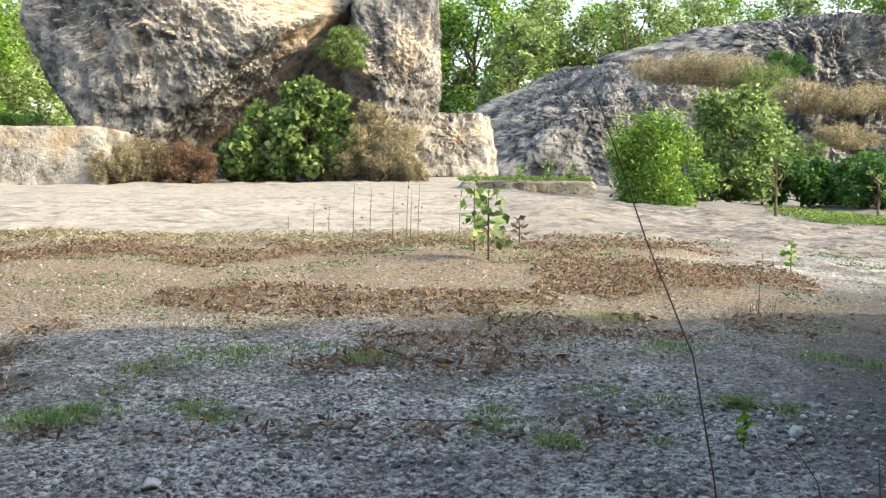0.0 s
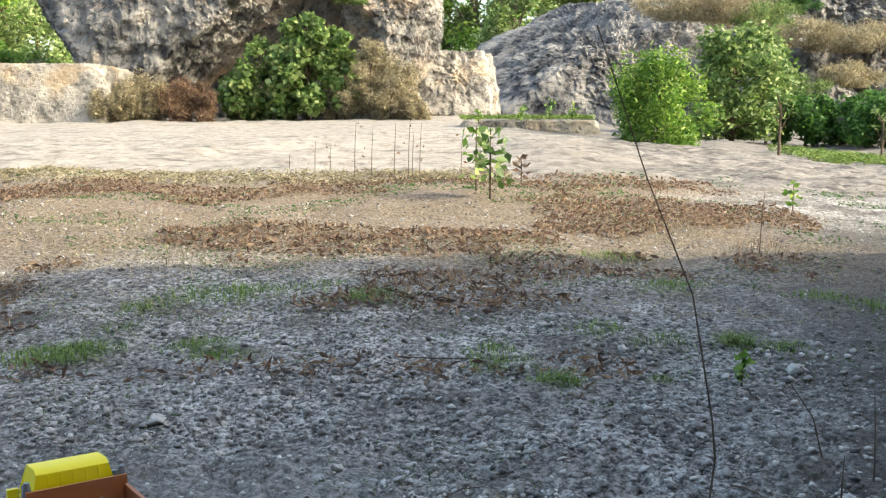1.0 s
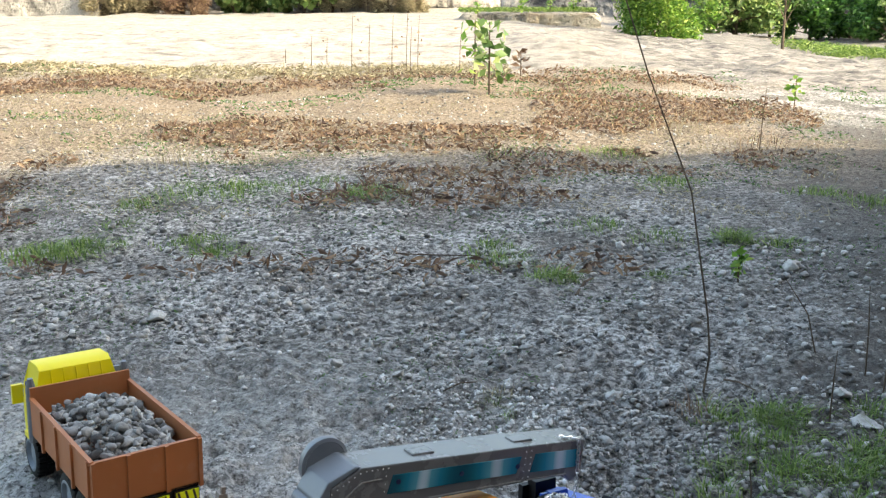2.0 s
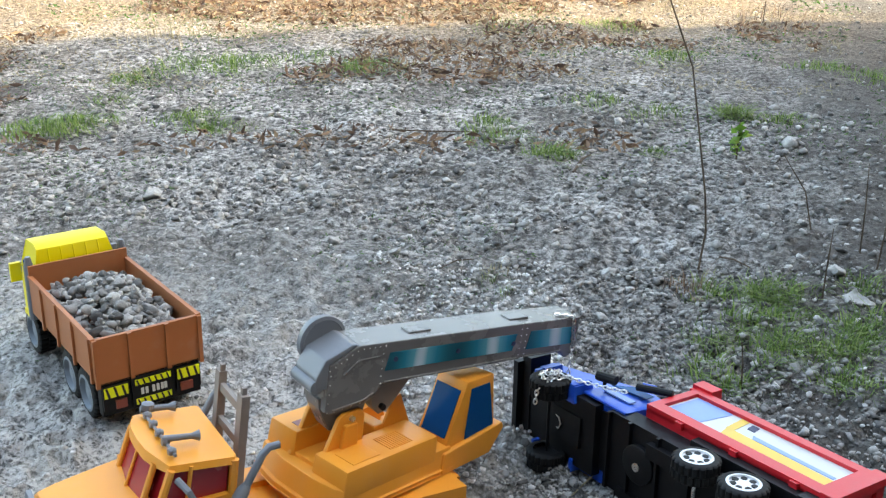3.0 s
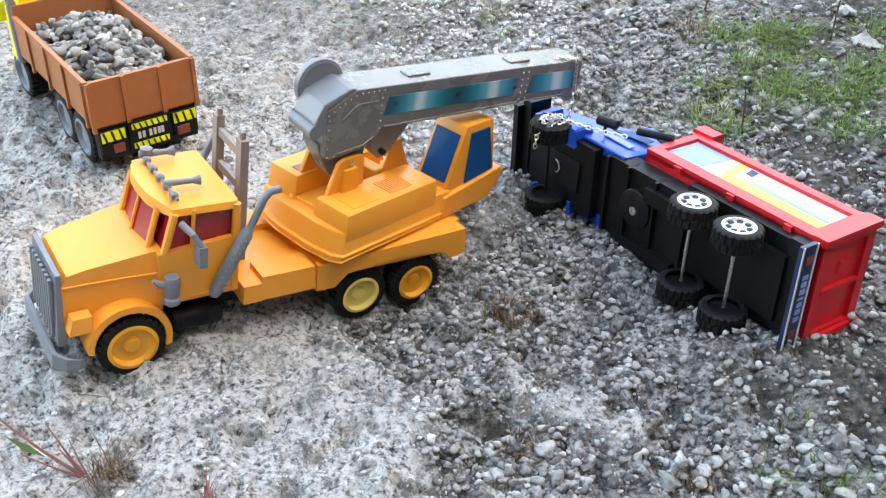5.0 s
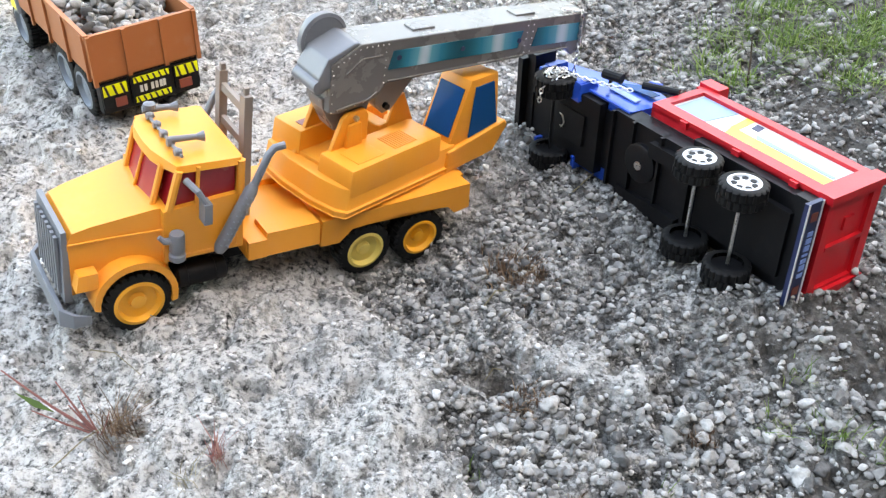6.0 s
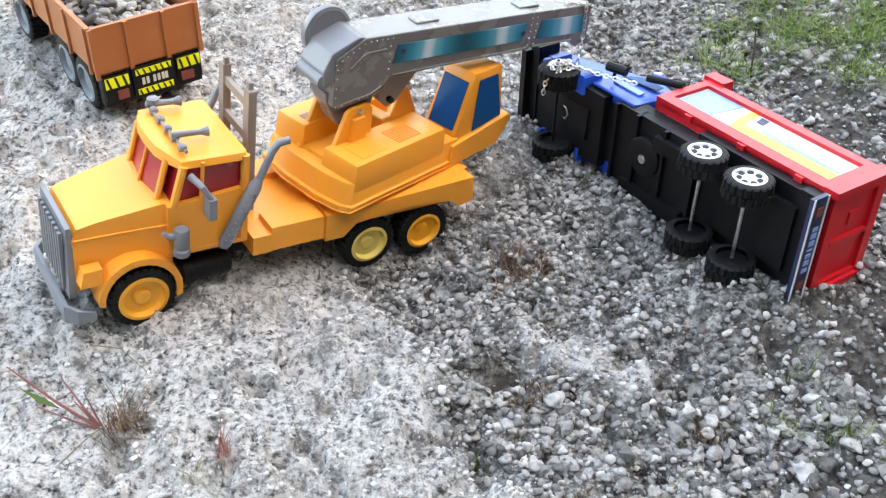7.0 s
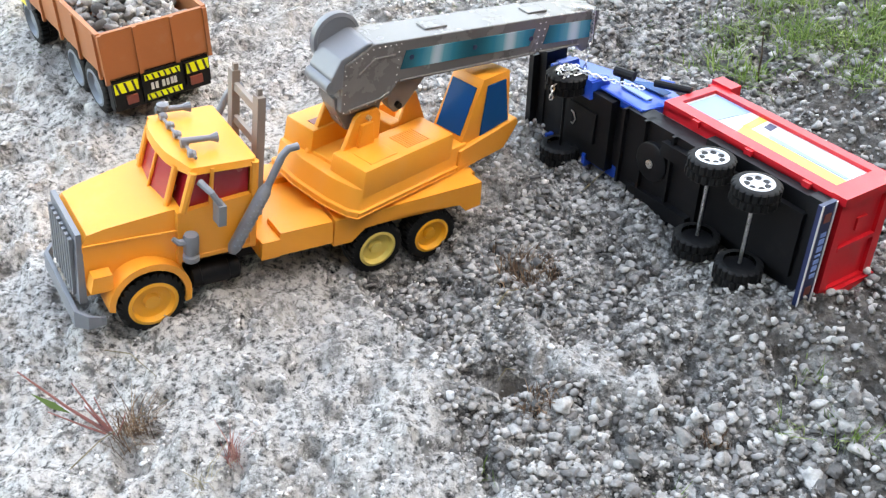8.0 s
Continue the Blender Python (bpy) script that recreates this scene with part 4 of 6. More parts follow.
for y0, y1 in ((-0.0155, -0.0110), (0.0205, 0.0250)):
    br = upper("boom_bracket", prism([(-0.041, 0.098), (-0.022, 0.142), (-0.016, 0.1455), (0.004, 0.1455), (0.009, 0.139), (0.010, 0.098)], y0, y1), ORANGE, "orange bracket that carries the boom", 0.0012)
    upper("boss", box(-0.020, 0.0, y0 - 0.004 if y0 < 0 else y1, y0 if y0 < 0 else y1 + 0.004, 0.112, 0.136, taper=(0.003, 0.003, 0, 0)), ORANGE, "", 0.001, under=br)
    upper("pin", lathe([(0.0025, y0 - 0.003), (0.0025, y1 + 0.003)], Matrix.Translation((-0.008, 0, 0.140)), 12), STEEL, "steel pivot pin", under=br)
for y0, y1 in ((0.0255, 0.0285), (-0.0100, -0.0070)):
    upper("boom_stay", prism([(0.036, 0.100), (0.050, 0.140), (0.060, 0.143), (0.082, 0.100)], y0, y1), ORANGE, "", 0.0008)
# operator's cab
opx = [(0.084, 0.090), (0.106, 0.158), (0.145, 0.158), (0.160, 0.090)]
op = upper("operator_cab", prism(opx, -0.0495, -0.012, [(0.084, 0.090), (0.108, 0.156), (0.143, 0.156), (0.160, 0.090)]), ORANGE, "orange operator cab with blue windows", 0.0022, True)
upper("cab_skirt", prism([(0.079, 0.072), (0.080, 0.094), (0.164, 0.1035), (0.168, 0.097), (0.150, 0.074)], -0.0545, -0.010), ORANGE, "", 0.0018, under=op)
upper("side_window", plate_mesh([(0.1120, -0.0497, 0.0985), (0.1125, -0.0497, 0.1500), (0.1390, -0.0497, 0.1500), (0.1535, -0.0497, 0.1030)], 0.0011, (0, -1, 0)), WINDOW_BLUE, "dark blue glossy window", under=op)
upper("front_window", plate_mesh([(0.0880, -0.0455, 0.1040), (0.1025, -0.0455, 0.1490), (0.1025, -0.017, 0.1490), (0.0880, -0.017, 0.1040)], 0.0014, (-1, 0, 0.35)), WINDOW_BLUE, "dark blue glossy window", under=op)

# -- the boom --
BOOM = Matrix.Translation((-0.205, 0, 0)) @ Matrix.Rotation(math.pi + radians(4.5), 4, 'Z')
side = [(-0.033, 0.150), (-0.0325, 0.1925), (-0.0045, 0.2076), (0.182, 0.2045), (0.182, 0.1678), (0.0235, 0.1678), (0.0155, 0.1570), (0.006, 0.1525), (-0.028, 0.1470)]
boom = upper("boom", prism(side, -0.018, 0.019), BOOM_GREY, "riveted grey plastic boom with blue panels", 0.0014, m=BOOM)
upper("boom_root", prism([(-0.036, 0.160), (-0.034, 0.150), (-0.022, 0.128), (0.008, 0.128), (0.014, 0.152), (0.010, 0.165)], -0.0105, 0.0115), BOOM_GREY, "grey foot of the boom between its brackets", 0.0012, under=boom, m=BOOM)
upper("boom_tip", prism([(0.180, 0.2040), (0.2575, 0.2015), (0.2590, 0.1660), (0.2460, 0.1590), (0.2360, 0.1672), (0.180, 0.1685)], -0.0168, 0.0178), BOOM_GREY, "grey boom end", 0.0012, under=boom, m=BOOM)
upper("ram_lug", prism([(0.018, 0.170), (0.066, 0.170), (0.052, 0.152), (0.040, 0.136), (0.030, 0.133), (0.022, 0.142)], -0.008, 0.009), RACK_GREY, "brownish grey ram lug", 0.001, under=boom, m=BOOM)
upper("lug_pin", lathe([(0.003, -0.012), (0.003, 0.013)], Matrix.Translation((0.032, 0, 0.141)), 10), BLACK, "", under=boom, m=BOOM)
upper("end_cap", prism([(-0.0320, 0.172), (-0.0325, 0.1930), (-0.0050, 0.2082), (-0.0110, 0.2092), (-0.0360, 0.1985), (-0.0440, 0.1830), (-0.0430, 0.1700)], -0.0172, 0.0182), GREY, "blue-grey boom end cover", 0.0015, under=boom, m=BOOM)
upper("cap_tube", tube([(-0.0420, -0.0165, 0.1745), (-0.0420, 0.018, 0.1745)], 0.0062, 14), GREY, "", under=boom, smooth=True, m=BOOM)
upper("winch_wheel", lathe([(0.004, 0.013), (0.0190, 0.013), (0.0195, 0.0125), (0.0225, 0.0135), (0.0225, 0.0195), (0.0215, 0.021), (0.012, 0.0215)], Matrix.Translation((-0.019, 0.004, 0.2000)), 32), GREY, "round grey winch disc", under=boom, smooth=True, m=BOOM)
for x0, x1, za, zb in ((0.0235, 0.174, 0.1805, 0.1950), (0.189, 0.2535, 0.1765, 0.1925)):
    y = -0.0186 if x1 < 0.18 else -0.0174
    upper("blue_panel", plate_mesh([(x0, y, za), (x0 + 0.004, y, zb + 0.0022), (x1, y, zb), (x1 - 0.004, y, za - 0.002)], 0.0007, (0, 1, 0)), FILM, "shiny blue sticker panel with pale streaks", under=boom, m=BOOM)
for x in (0.0337, 0.1032, 0.1704):
    upper("panel_hole", lathe([(0.0024, -0.0192), (0.0024, -0.0180)], Matrix.Translation((x, 0, 0.1915 - x * 0.034)), 10), DECAL_NAVY, "", under=boom, m=BOOM)
for x, y in ((0.066, 0.0), (0.184, 0.0)):
    upper("boom_hatch", box(x - 0.012, x + 0.012, -0.007, 0.007, 0.2060 - x * 0.0180, 0.2094 - x * 0.0180), BOOM_GREY, "", 0.001, under=boom, m=BOOM)
for z0, z1, a, b_ in ((0.1700, 0.1700, 0.024, 0.178), (0.1704, 0.1690, 0.184, 0.236)):
    upper("edge_rail", tube([(a, -0.0184, z0), (b_, -0.0184, z1)], 0.0010, 6), BOOM_GREY, "", under=boom, m=BOOM)
for pts in ([(-0.018, 0.183), (-0.004, 0.1945), (0.016, 0.1950)], [(-0.026, 0.1515), (0.004, 0.1560), (0.014, 0.1615)]):
    upper("edge_rail", tube([(x, -0.0184, z) for x, z in pts], 0.0009, 6), BOOM_GREY, "", under=boom, m=BOOM)
spots = [(x, 0.2040) for x in np.arange(0.000, 0.024, 0.0055)] + [(-0.006 - k * 0.0052, 0.2030 - k * 0.0029) for k in range(6)] + [(-0.0305, 0.184 - k * 0.0085) for k in range(5)]
spots += [(0.0205, 0.197 - k * 0.0070) for k in range(5)] + [(0.1795, 0.199 - k * 0.0066) for k in range(5)] + [(0.1865, 0.199 - k * 0.0066) for k in range(5)] + [(-0.024 + k * 0.0085, 0.1500 + k * 0.0013) for k in range(4)]
for x, z in spots:
    rv = bmesh.new()
    bmesh.ops.create_icosphere(rv, subdivisions=1, radius=0.00065, matrix=Matrix.Translation((x, -0.0181, z)))
    upper("rivet", rv, STEEL, "", under=boom, m=BOOM)

# -- chain from the boom's end --
link_mesh = bpy.data.meshes.new("chain_link")
bm = bmesh.new()
ring = []
for k in range(10):
    a = 2 * math.pi * k / 10
    c = Vector((0.0017 * math.cos(a), 0, 0.0030 * math.sin(a)))
    n = Vector((math.cos(a), 0, math.sin(a)))
    ring.append([bm.verts.new(c + 0.0008 * (math.cos(q) * n + math.sin(q) * Vector((0, 1, 0)))) for q in (0.6, 2.2, 3.7, 5.3)])
for k in range(10):
    for q in range(4):
        bm.faces.new((ring[k][q], ring[k][(q + 1) % 4], ring[(k + 1) % 10][(q + 1) % 4], ring[(k + 1) % 10][q]))
bm.to_mesh(link_mesh)
bm.free()
link_mesh.materials.append(STEEL)


def chain(points, label):
    pts = [Vector(p) for p in points]
    ob = thing("chain", Matrix.Translation(pts[0]), label, "chain")
    run, k = 0.0, 0
    for a, b_ in zip(pts, pts[1:]):
        d = b_ - a
        while run < d.length:
            c = a + d * (run / d.length)
            l = new("link", link_mesh)
            l.parent = ob
            l.matrix_basis = Matrix.Translation(c - pts[0]) @ d.to_track_quat('Z', 'Y').to_matrix().to_4x4() @ Matrix.Rotation(radians(45 + 90 * (k % 2)), 4, 'Z')
            run += 0.0046
            k += 1
        run -= d.length
    return ob


def on_boom(x, y, z):
    return CRANE_M @ BOOM @ Vector((x, y, z))


# -- the fallen tipper: blue cab, black chassis, red body, lying on its side --
F = FALLEN_M
fallen = thing("toy_tipper_truck", F, "toy tipper lying on its side, red body, blue cab, black underside", "toy truck")
TOP = 0.0985
part("chassis", box(0.010, 0.335, -0.018, -0.006, 0.018, 0.080), BLACK, fallen, "black plastic underside", bevel=0.0015)
part("underbody_panel", box(0.110, 0.215, -0.020, -0.001, 0.010, 0.088), BLACK, fallen, bevel=0.002)
part("underbody_panel", box(0.232, 0.330, -0.022, 0.002, 0.012, 0.086), BLACK, fallen, bevel=0.003)
part("rear_floor", box(0.0, 0.125, -0.022, -0.012, 0.004, 0.094), BLACK, fallen, bevel=0.001)
for x in (0.112, 0.150, 0.186, 0.214):
    part("cross_rib", box(x - 0.0015, x + 0.0015, -0.010, 0.003, 0.010, 0.088), BLACK, fallen, bevel=0.0006)
part("battery_hatch", lathe([(0.019, -0.002), (0.019, 0.003), (0.0175, 0.004)], Matrix.Translation((0.172, 0, 0.052)), 28), BLACK, fallen, smooth=True)
part("screw", lathe([(0.0042, 0.003), (0.0042, 0.0052), (0.003, 0.0056)], Matrix.Translation((0.172, 0, 0.050)), 14), STEEL, fallen, "steel screw")
part("sump", box(0.250, 0.290, 0.000, 0.006, 0.034, 0.066, taper=(0, 0, 0.002, 0.002)), BLACK, fallen, bevel=0.0015)
part("towing_eye", tube([(0.286, 0.004, 0.044), (0.280, 0.006, 0.044), (0.277, 0.006, 0.050), (0.280, 0.006, 0.056), (0.286, 0.004, 0.056)], 0.0008, 6), STEEL, fallen, "bent wire towing eye")
for zc in (0.012, 0.072):
    part("mudguard", box(0.118, 0.160, -0.016, 0.006, zc - 0.006, zc + 0.008), BLACK, fallen, bevel=0.002)
part("side_tank", box(0.140, 0.198, -0.030, 0.004, 0.000, 0.018), BLACK, fallen, bevel=0.002)
for x in (0.0456, 0.0955, 0.288):
    for zc, s in ((TOP - 0.010, 1), (0.0105, -1)):
        pale = zc > 0.05 and x < 0.2
        wheel_parts(fallen, x, 0.0125, zc, 0.0205, 0.019, s, 0.0138, WHITE if pale else BLACK, 20, axis='z', rim_label="white slotted rim" if pale else "black wheel disc", spokes=7 if pale else 0)
    part("axle", tube([(x, 0.0125, 0.018), (x, 0.0125, TOP - 0.018)], 0.0016, 8), STEEL if x < 0.2 else BLACK, fallen, "thin steel axle")
# red tipping body
bx0, bx1, yb, yt = -0.004, 0.190, -0.0225, -0.0890
part("body_floor", box(bx0, bx1, yb - 0.004, yb, 0.002, TOP - 0.002), RED, fallen, bevel=0.001)
for z0, z1 in ((0.0, 0.004), (TOP - 0.0065, TOP - 0.0025)):
    part("body_side", box(bx0, bx1, yt, yb, z0, z1), RED, fallen, "glossy red body side")
for a, b_, c, d in ((bx0, bx1, yt, yt + 0.0095), (bx0, bx1, yb - 0.0130, yb), (bx0, bx0 + 0.011, yt + 0.0095, yb - 0.0130), (bx1 - 0.009, bx1, yt + 0.0095, yb - 0.0130)):
    part("side_rim", box(a, b_, c, d, TOP - 0.0045, TOP + 0.0015), RED, fallen, bevel=0.0012)
part("headboard", box(bx1 - 0.004, bx1, yt, yb, 0.003, TOP - 0.004), RED, fallen)
part("canopy_flap", prism([(bx1 - 0.010, TOP), (bx1 + 0.006, TOP), (bx1 + 0.006, 0.001), (bx1 - 0.010, 0.001)], yt - 0.010, yt + 0.004), RED, fallen, "red flap over the cab", bevel=0.0015)
part("flap_corner", box(bx1 - 0.018, bx1 + 0.006, yt - 0.014, yt, TOP - 0.012, TOP + 0.004), RED, fallen, bevel=0.0015)
tail = part("tailgate", box(bx0 - 0.004, bx0, yt, yb, 0.002, TOP - 0.003), RED, fallen, "glossy red tailgate with raised frame")
for a, b_, c, d in ((yt, yt + 0.010, 0.0, TOP), (yb - 0.009, yb, 0.0, TOP), (yt, yb, 0.0, 0.009), (yt, yb, TOP - 0.009, TOP), (yt + 0.010, yb - 0.010, 0.046, 0.050)):
    part("gate_frame", box(bx0 - 0.0075, bx0 - 0.002, a, b_, c, d), RED, tail, bevel=0.001)
part("gate_lip", box(bx0 - 0.010, bx0 + 0.004, yt - 0.003, yb + 0.001, TOP - 0.004, TOP + 0.003), RED, fallen, bevel=0.0012)
part("gate_lip", box(bx0 - 0.011, bx0 + 0.004, yt - 0.003, yb + 0.001, -0.001, 0.006), RED, fallen, bevel=0.0012)
part("gate_boss", box(bx0 - 0.006, bx0 - 0.003, -0.064, -0.052, 0.060, 0.072), RED, tail, bevel=0.0008)
for k in range(3):
    x = 0.020 + 0.062 * k
    part("rim_clip", box(x, x + 0.008, yb - 0.004, yb + 0.003, TOP - 0.006, TOP + 0.0005), RED, fallen, bevel=0.0008)
# printed strip on the upper side: blue, white and yellow fields
st = part("side_sticker", box(bx0 + 0.011, bx1 - 0.009, yt + 0.0095, yb - 0.0130, TOP - 0.0027, TOP - 0.0020), DECAL_WHITE, fallen, "white sticker with yellow and blue fields")
zt0, zt1 = TOP - 0.0019, TOP - 0.0015
ya, ybm = yt + 0.0105, yb - 0.0140
part("blue_field", plate_mesh([(0.178, ya, zt0), (0.178, ybm, zt0), (0.142, ybm, zt0), (0.136, ya, zt0)], 0.0004, (0, 0, 1)), DECAL_SKY, st)
part("yellow_field", plate_mesh([(0.122, ybm - 0.018, zt0), (0.116, ybm, zt0), (0.008, ybm, zt0), (0.008, ybm - 0.016, zt0)], 0.0004, (0, 0, 1)), DECAL_GOLD, st)
part("yellow_field", plate_mesh([(0.126, ya, zt0), (0.122, ybm - 0.016, zt0), (0.114, ybm - 0.016, zt0), (0.117, ya, zt0)], 0.0004, (0, 0, 1)), DECAL_GOLD, st)
part("navy_field", plate_mesh([(0.112, ya + 0.002, zt0), (0.110, ya + 0.012, zt0), (0.102, ya + 0.012, zt0), (0.104, ya + 0.002, zt0)], 0.0005, (0, 0, 1)), DECAL_NAVY, st)
part("sky_field", plate_mesh([(0.098, ybm - 0.024, zt0), (0.094, ybm - 0.018, zt0), (0.012, ybm - 0.018, zt0), (0.012, ybm - 0.022, zt0)], 0.0004, (0, 0, 1)), DECAL_SKY, st)
# tail strip with printed bars
strip = part("rear_strip", box(-0.0105, -0.0065, -0.0150, 0.003, 0.001, TOP + 0.003), DECAL_NAVY, fallen, "navy tail strip edged in white with printed marks")
for a, b_ in ((-0.0150, -0.0132), (0.0012, 0.0030)):
    part("white_edge", box(-0.0112, -0.0103, a, b_, 0.001, TOP + 0.003), DECAL_WHITE, strip)
for k, (z, w) in enumerate(((0.030, 0.004), (0.037, 0.005), (0.044, 0.004), (0.051, 0.002), (0.056, 0.005), (0.063, 0.005), (0.070, 0.004))):
    part("print_bar", box(-0.0111, -0.0104, -0.0105, -0.0040, z, z + w), DECAL_SKY, strip)
for z in (0.013, 0.084):
    part("print_mark", box(-0.0111, -0.0104, -0.0105, -0.0030, z, z + 0.008), LAMP_RED, strip)
part("rear_frame", box(-0.006, 0.012, -0.0215, -0.010, 0.002, TOP - 0.002), BLACK, fallen, bevel=0.001)
part("side_rail", box(0.012, 0.200, -0.0225, -0.0170, TOP - 0.020, TOP - 0.012), GREY, fallen, bevel=0.0008)
# cab, with its doors and screen, on its side
cabx = [(0.200, -0.008), (0.330, -0.008), (0.331, -0.026), (0.300, -0.036), (0.232, -0.068), (0.200, -0.062)]
bm = bmesh.new()
a = [bm.verts.new((x, y, 0.003)) for x, y in cabx]
b2 = [bm.verts.new((x, y, TOP - 0.009 - 0.004 * (y < -0.05))) for x, y in cabx]
bm.faces.new(a)
bm.faces.new(b2)
for k in range(len(cabx)):
    bm.faces.new((a[k], a[(k + 1) % 6], b2[(k + 1) % 6], b2[k]))
cab2 = part("cab", bm, BLUE, fallen, "glossy blue cab", smooth=True, bevel=0.003)
part("cab_window", plate_mesh([(0.214, -0.046, TOP - 0.0096), (0.256, -0.040, TOP - 0.0096), (0.240, -0.056, TOP - 0.0096), (0.214, -0.056, TOP - 0.0096)], 0.0008, (0, 0, 1)), WINDOW_BLUE, cab2)
part("door_print", box(0.214, 0.250, -0.032, -0.024, TOP - 0.0096, TOP - 0.0082), DECAL_SKY, cab2)
for z0, z1 in ((0.004, 0.018), (TOP - 0.018, TOP - 0.003)):
    part("arch", prism([(0.312, 0.0), (0.316, 0.0), (0.316, 1.0), (0.312, 1.0)], 0, 1), BLUE, fallen).data.transform(Matrix.Translation((0, 0, z0)) @ Matrix.Diagonal((1, 0.010, z1 - z0, 1)) @ Matrix.Rotation(0, 4, 'X'))
    part("arch", box(0.260, 0.264, -0.014, 0.004, z0, z1), BLUE, fallen, bevel=0.001)
for x0_, x1_, y0_, y1_, z0_ in ((0.259, 0.271, -0.022, 0.006, TOP - 0.020), (0.306, 0.318, -0.024, 0.004, TOP - 0.030)):
    part("wing", box(x0_, x1_, y0_, y1_, z0_, TOP - 0.002, taper=(0.003, 0.003, 0.004, 0.002)), BLUE, fallen, "glossy blue wing round the wheel", bevel=0.003, smooth=True)
part("seam_strip", tube([(0.200, -0.0065, TOP - 0.0095), (0.258, -0.0065, TOP - 0.0095)], 0.0016, 6), BLUE, fallen)
part("front_bumper", box(0.330, 0.343, -0.022, 0.004, -0.002, TOP + 0.002), BLACK, fallen, "black bumper slab", bevel=0.002)
part("bumper_blade", box(0.341, 0.348, -0.026, 0.012, -0.004, TOP - 0.004), BLACK, fallen, bevel=0.0015)
part("mirror", tube([(0.256, -0.020, TOP + 0.006), (0.236, -0.026, TOP + 0.006)], [0.0048, 0.0048], 10), BLACK, fallen, "black mirror")
part("mirror_arm", tube([(0.248, -0.022, TOP - 0.006), (0.248, -0.023, TOP + 0.006)], 0.0018, 6), BLACK, fallen)
part("side_pipe", tube([(0.222, -0.040, TOP + 0.002), (0.190, -0.056, TOP + 0.003)], 0.0036, 10), BLACK, fallen, "black side pipe", smooth=True)
part("roof_pipe", tube([(0.224, -0.050, TOP), (0.212, -0.056, TOP)], 0.0030, 10), BLUE, fallen)

tip = on_boom(0.258, -0.018, 0.196)
hang = F @ Vector((0.262, 0.016, 0.045))
chain([on_boom(0.232, -0.010, 0.2045), on_boom(0.248, -0.0180, 0.2035), on_boom(0.250, -0.0205, 0.172), on_boom(0.2515, -0.0205, 0.130), on_boom(0.252, -0.0205, 0.092)], "bright steel chain hanging from the boom end")
wt = [F @ Vector(p) for p in ((0.298, 0.022, TOP - 0.004), (0.296, 0.018, TOP + 0.002), (0.288, 0.010, TOP + 0.0025), (0.276, 0.002, TOP + 0.002), (0.262, -0.008, TOP - 0.001), (0.244, -0.016, TOP - 0.001), (0.222, -0.028, TOP - 0.001))]
chain(wt, "bright steel chain draped over the cab and wheel")
chain([F @ Vector(p) for p in ((0.276, 0.006, TOP + 0.0015), (0.284, 0.024, TOP + 0.0015), (0.294, 0.020, TOP + 0.002), (0.299, 0.008, TOP + 0.0015), (0.290, 0.000, TOP + 0.002), (0.281, 0.010, TOP + 0.003), (0.290, 0.016, TOP + 0.003))], "bright steel chain heaped on the wheel")
chain([F @ Vector(p) for p in ((0.294, 0.004, TOP + 0.002), (0.284, 0.014, TOP + 0.0025), (0.279, 0.020, TOP + 0.001), (0.282, 0.034, TOP - 0.008), (0.283, 0.035, TOP - 0.024))], "short loop of steel chain round the wheel")

# -- the tipper with stones --
tip_truck = thing("toy_dump_truck", TIPPER_M, "toy dump truck with yellow cab and brown bed of stones", "toy truck")
for x in (0.046, 0.096, 0.226):
    for s in (1, -1):
        wheel_parts(tip_truck, x, s * 0.0420, 0.0265, 0.0268, 0.020, s, 0.0190, WHEEL_GREY, 24, rim_label="grey plastic wheel disc")
part("chassis", box(0.0, 0.255, -0.022, 0.022, 0.026, 0.052), BLACK, tip_truck, bevel=0.0015)
L, W, ZB, ZT = 0.200, 0.0553, 0.0600, 0.1035
part("bed_floor", box(0, L, -W + 0.003, W - 0.003, ZB + 0.003, ZB + 0.007), BROWN, tip_truck)
for s in (1, -1):
    sd = part("bed_side", box(0.0, L, min(s * W, s * (W - 0.003)), max(s * W, s * (W - 0.003)), ZB, ZT), BROWN, tip_truck, "brown plastic bed side with ribs", bevel=0.0008)
    for x in (0.004, 0.054, 0.104, 0.154):
        part("rib", prism([(x, ZB - 0.004), (x, ZT), (x + 0.004, ZT), (x + 0.004, ZB - 0.004)], s * (W - 0.0005), s * (W + 0.0025)), BROWN, sd, bevel=0.0006)
    part("rib", prism([(0.0, ZT - 0.003), (0.0, ZT + 0.0012), (L, ZT + 0.0012), (L, ZT - 0.003)], s * (W - 0.0035), s * (W + 0.001)), BROWN, sd, bevel=0.0006)
tg = part("tailboard", box(-0.001, 0.003, -W + 0.003, W - 0.003, ZB - 0.006, ZT), BROWN, tip_truck, "brown plastic tailboard with ribs", bevel=0.0008)
for y in (-0.0535, -0.019, 0.019, 0.0535):
    part("rib", box(-0.0035, 0.0, y - 0.002, y + 0.002, ZB - 0.008, ZT), BROWN, tg, bevel=0.0006)
part("headboard", box(L - 0.003, L, -W, W, ZB, ZT + 0.012), BROWN, tip_truck, "raised brown headboard", bevel=0.0008)
for s in (1, -1):
    part("stack_post", tube([(L + 0.006, s * (W - 0.003), 0.050), (L + 0.006, s * (W - 0.003), 0.112), (L + 0.006, s * (W - 0.003), 0.124)], [0.0055, 0.0055, 0.003], 10), GREY, tip_truck, "grey exhaust post", smooth=True)
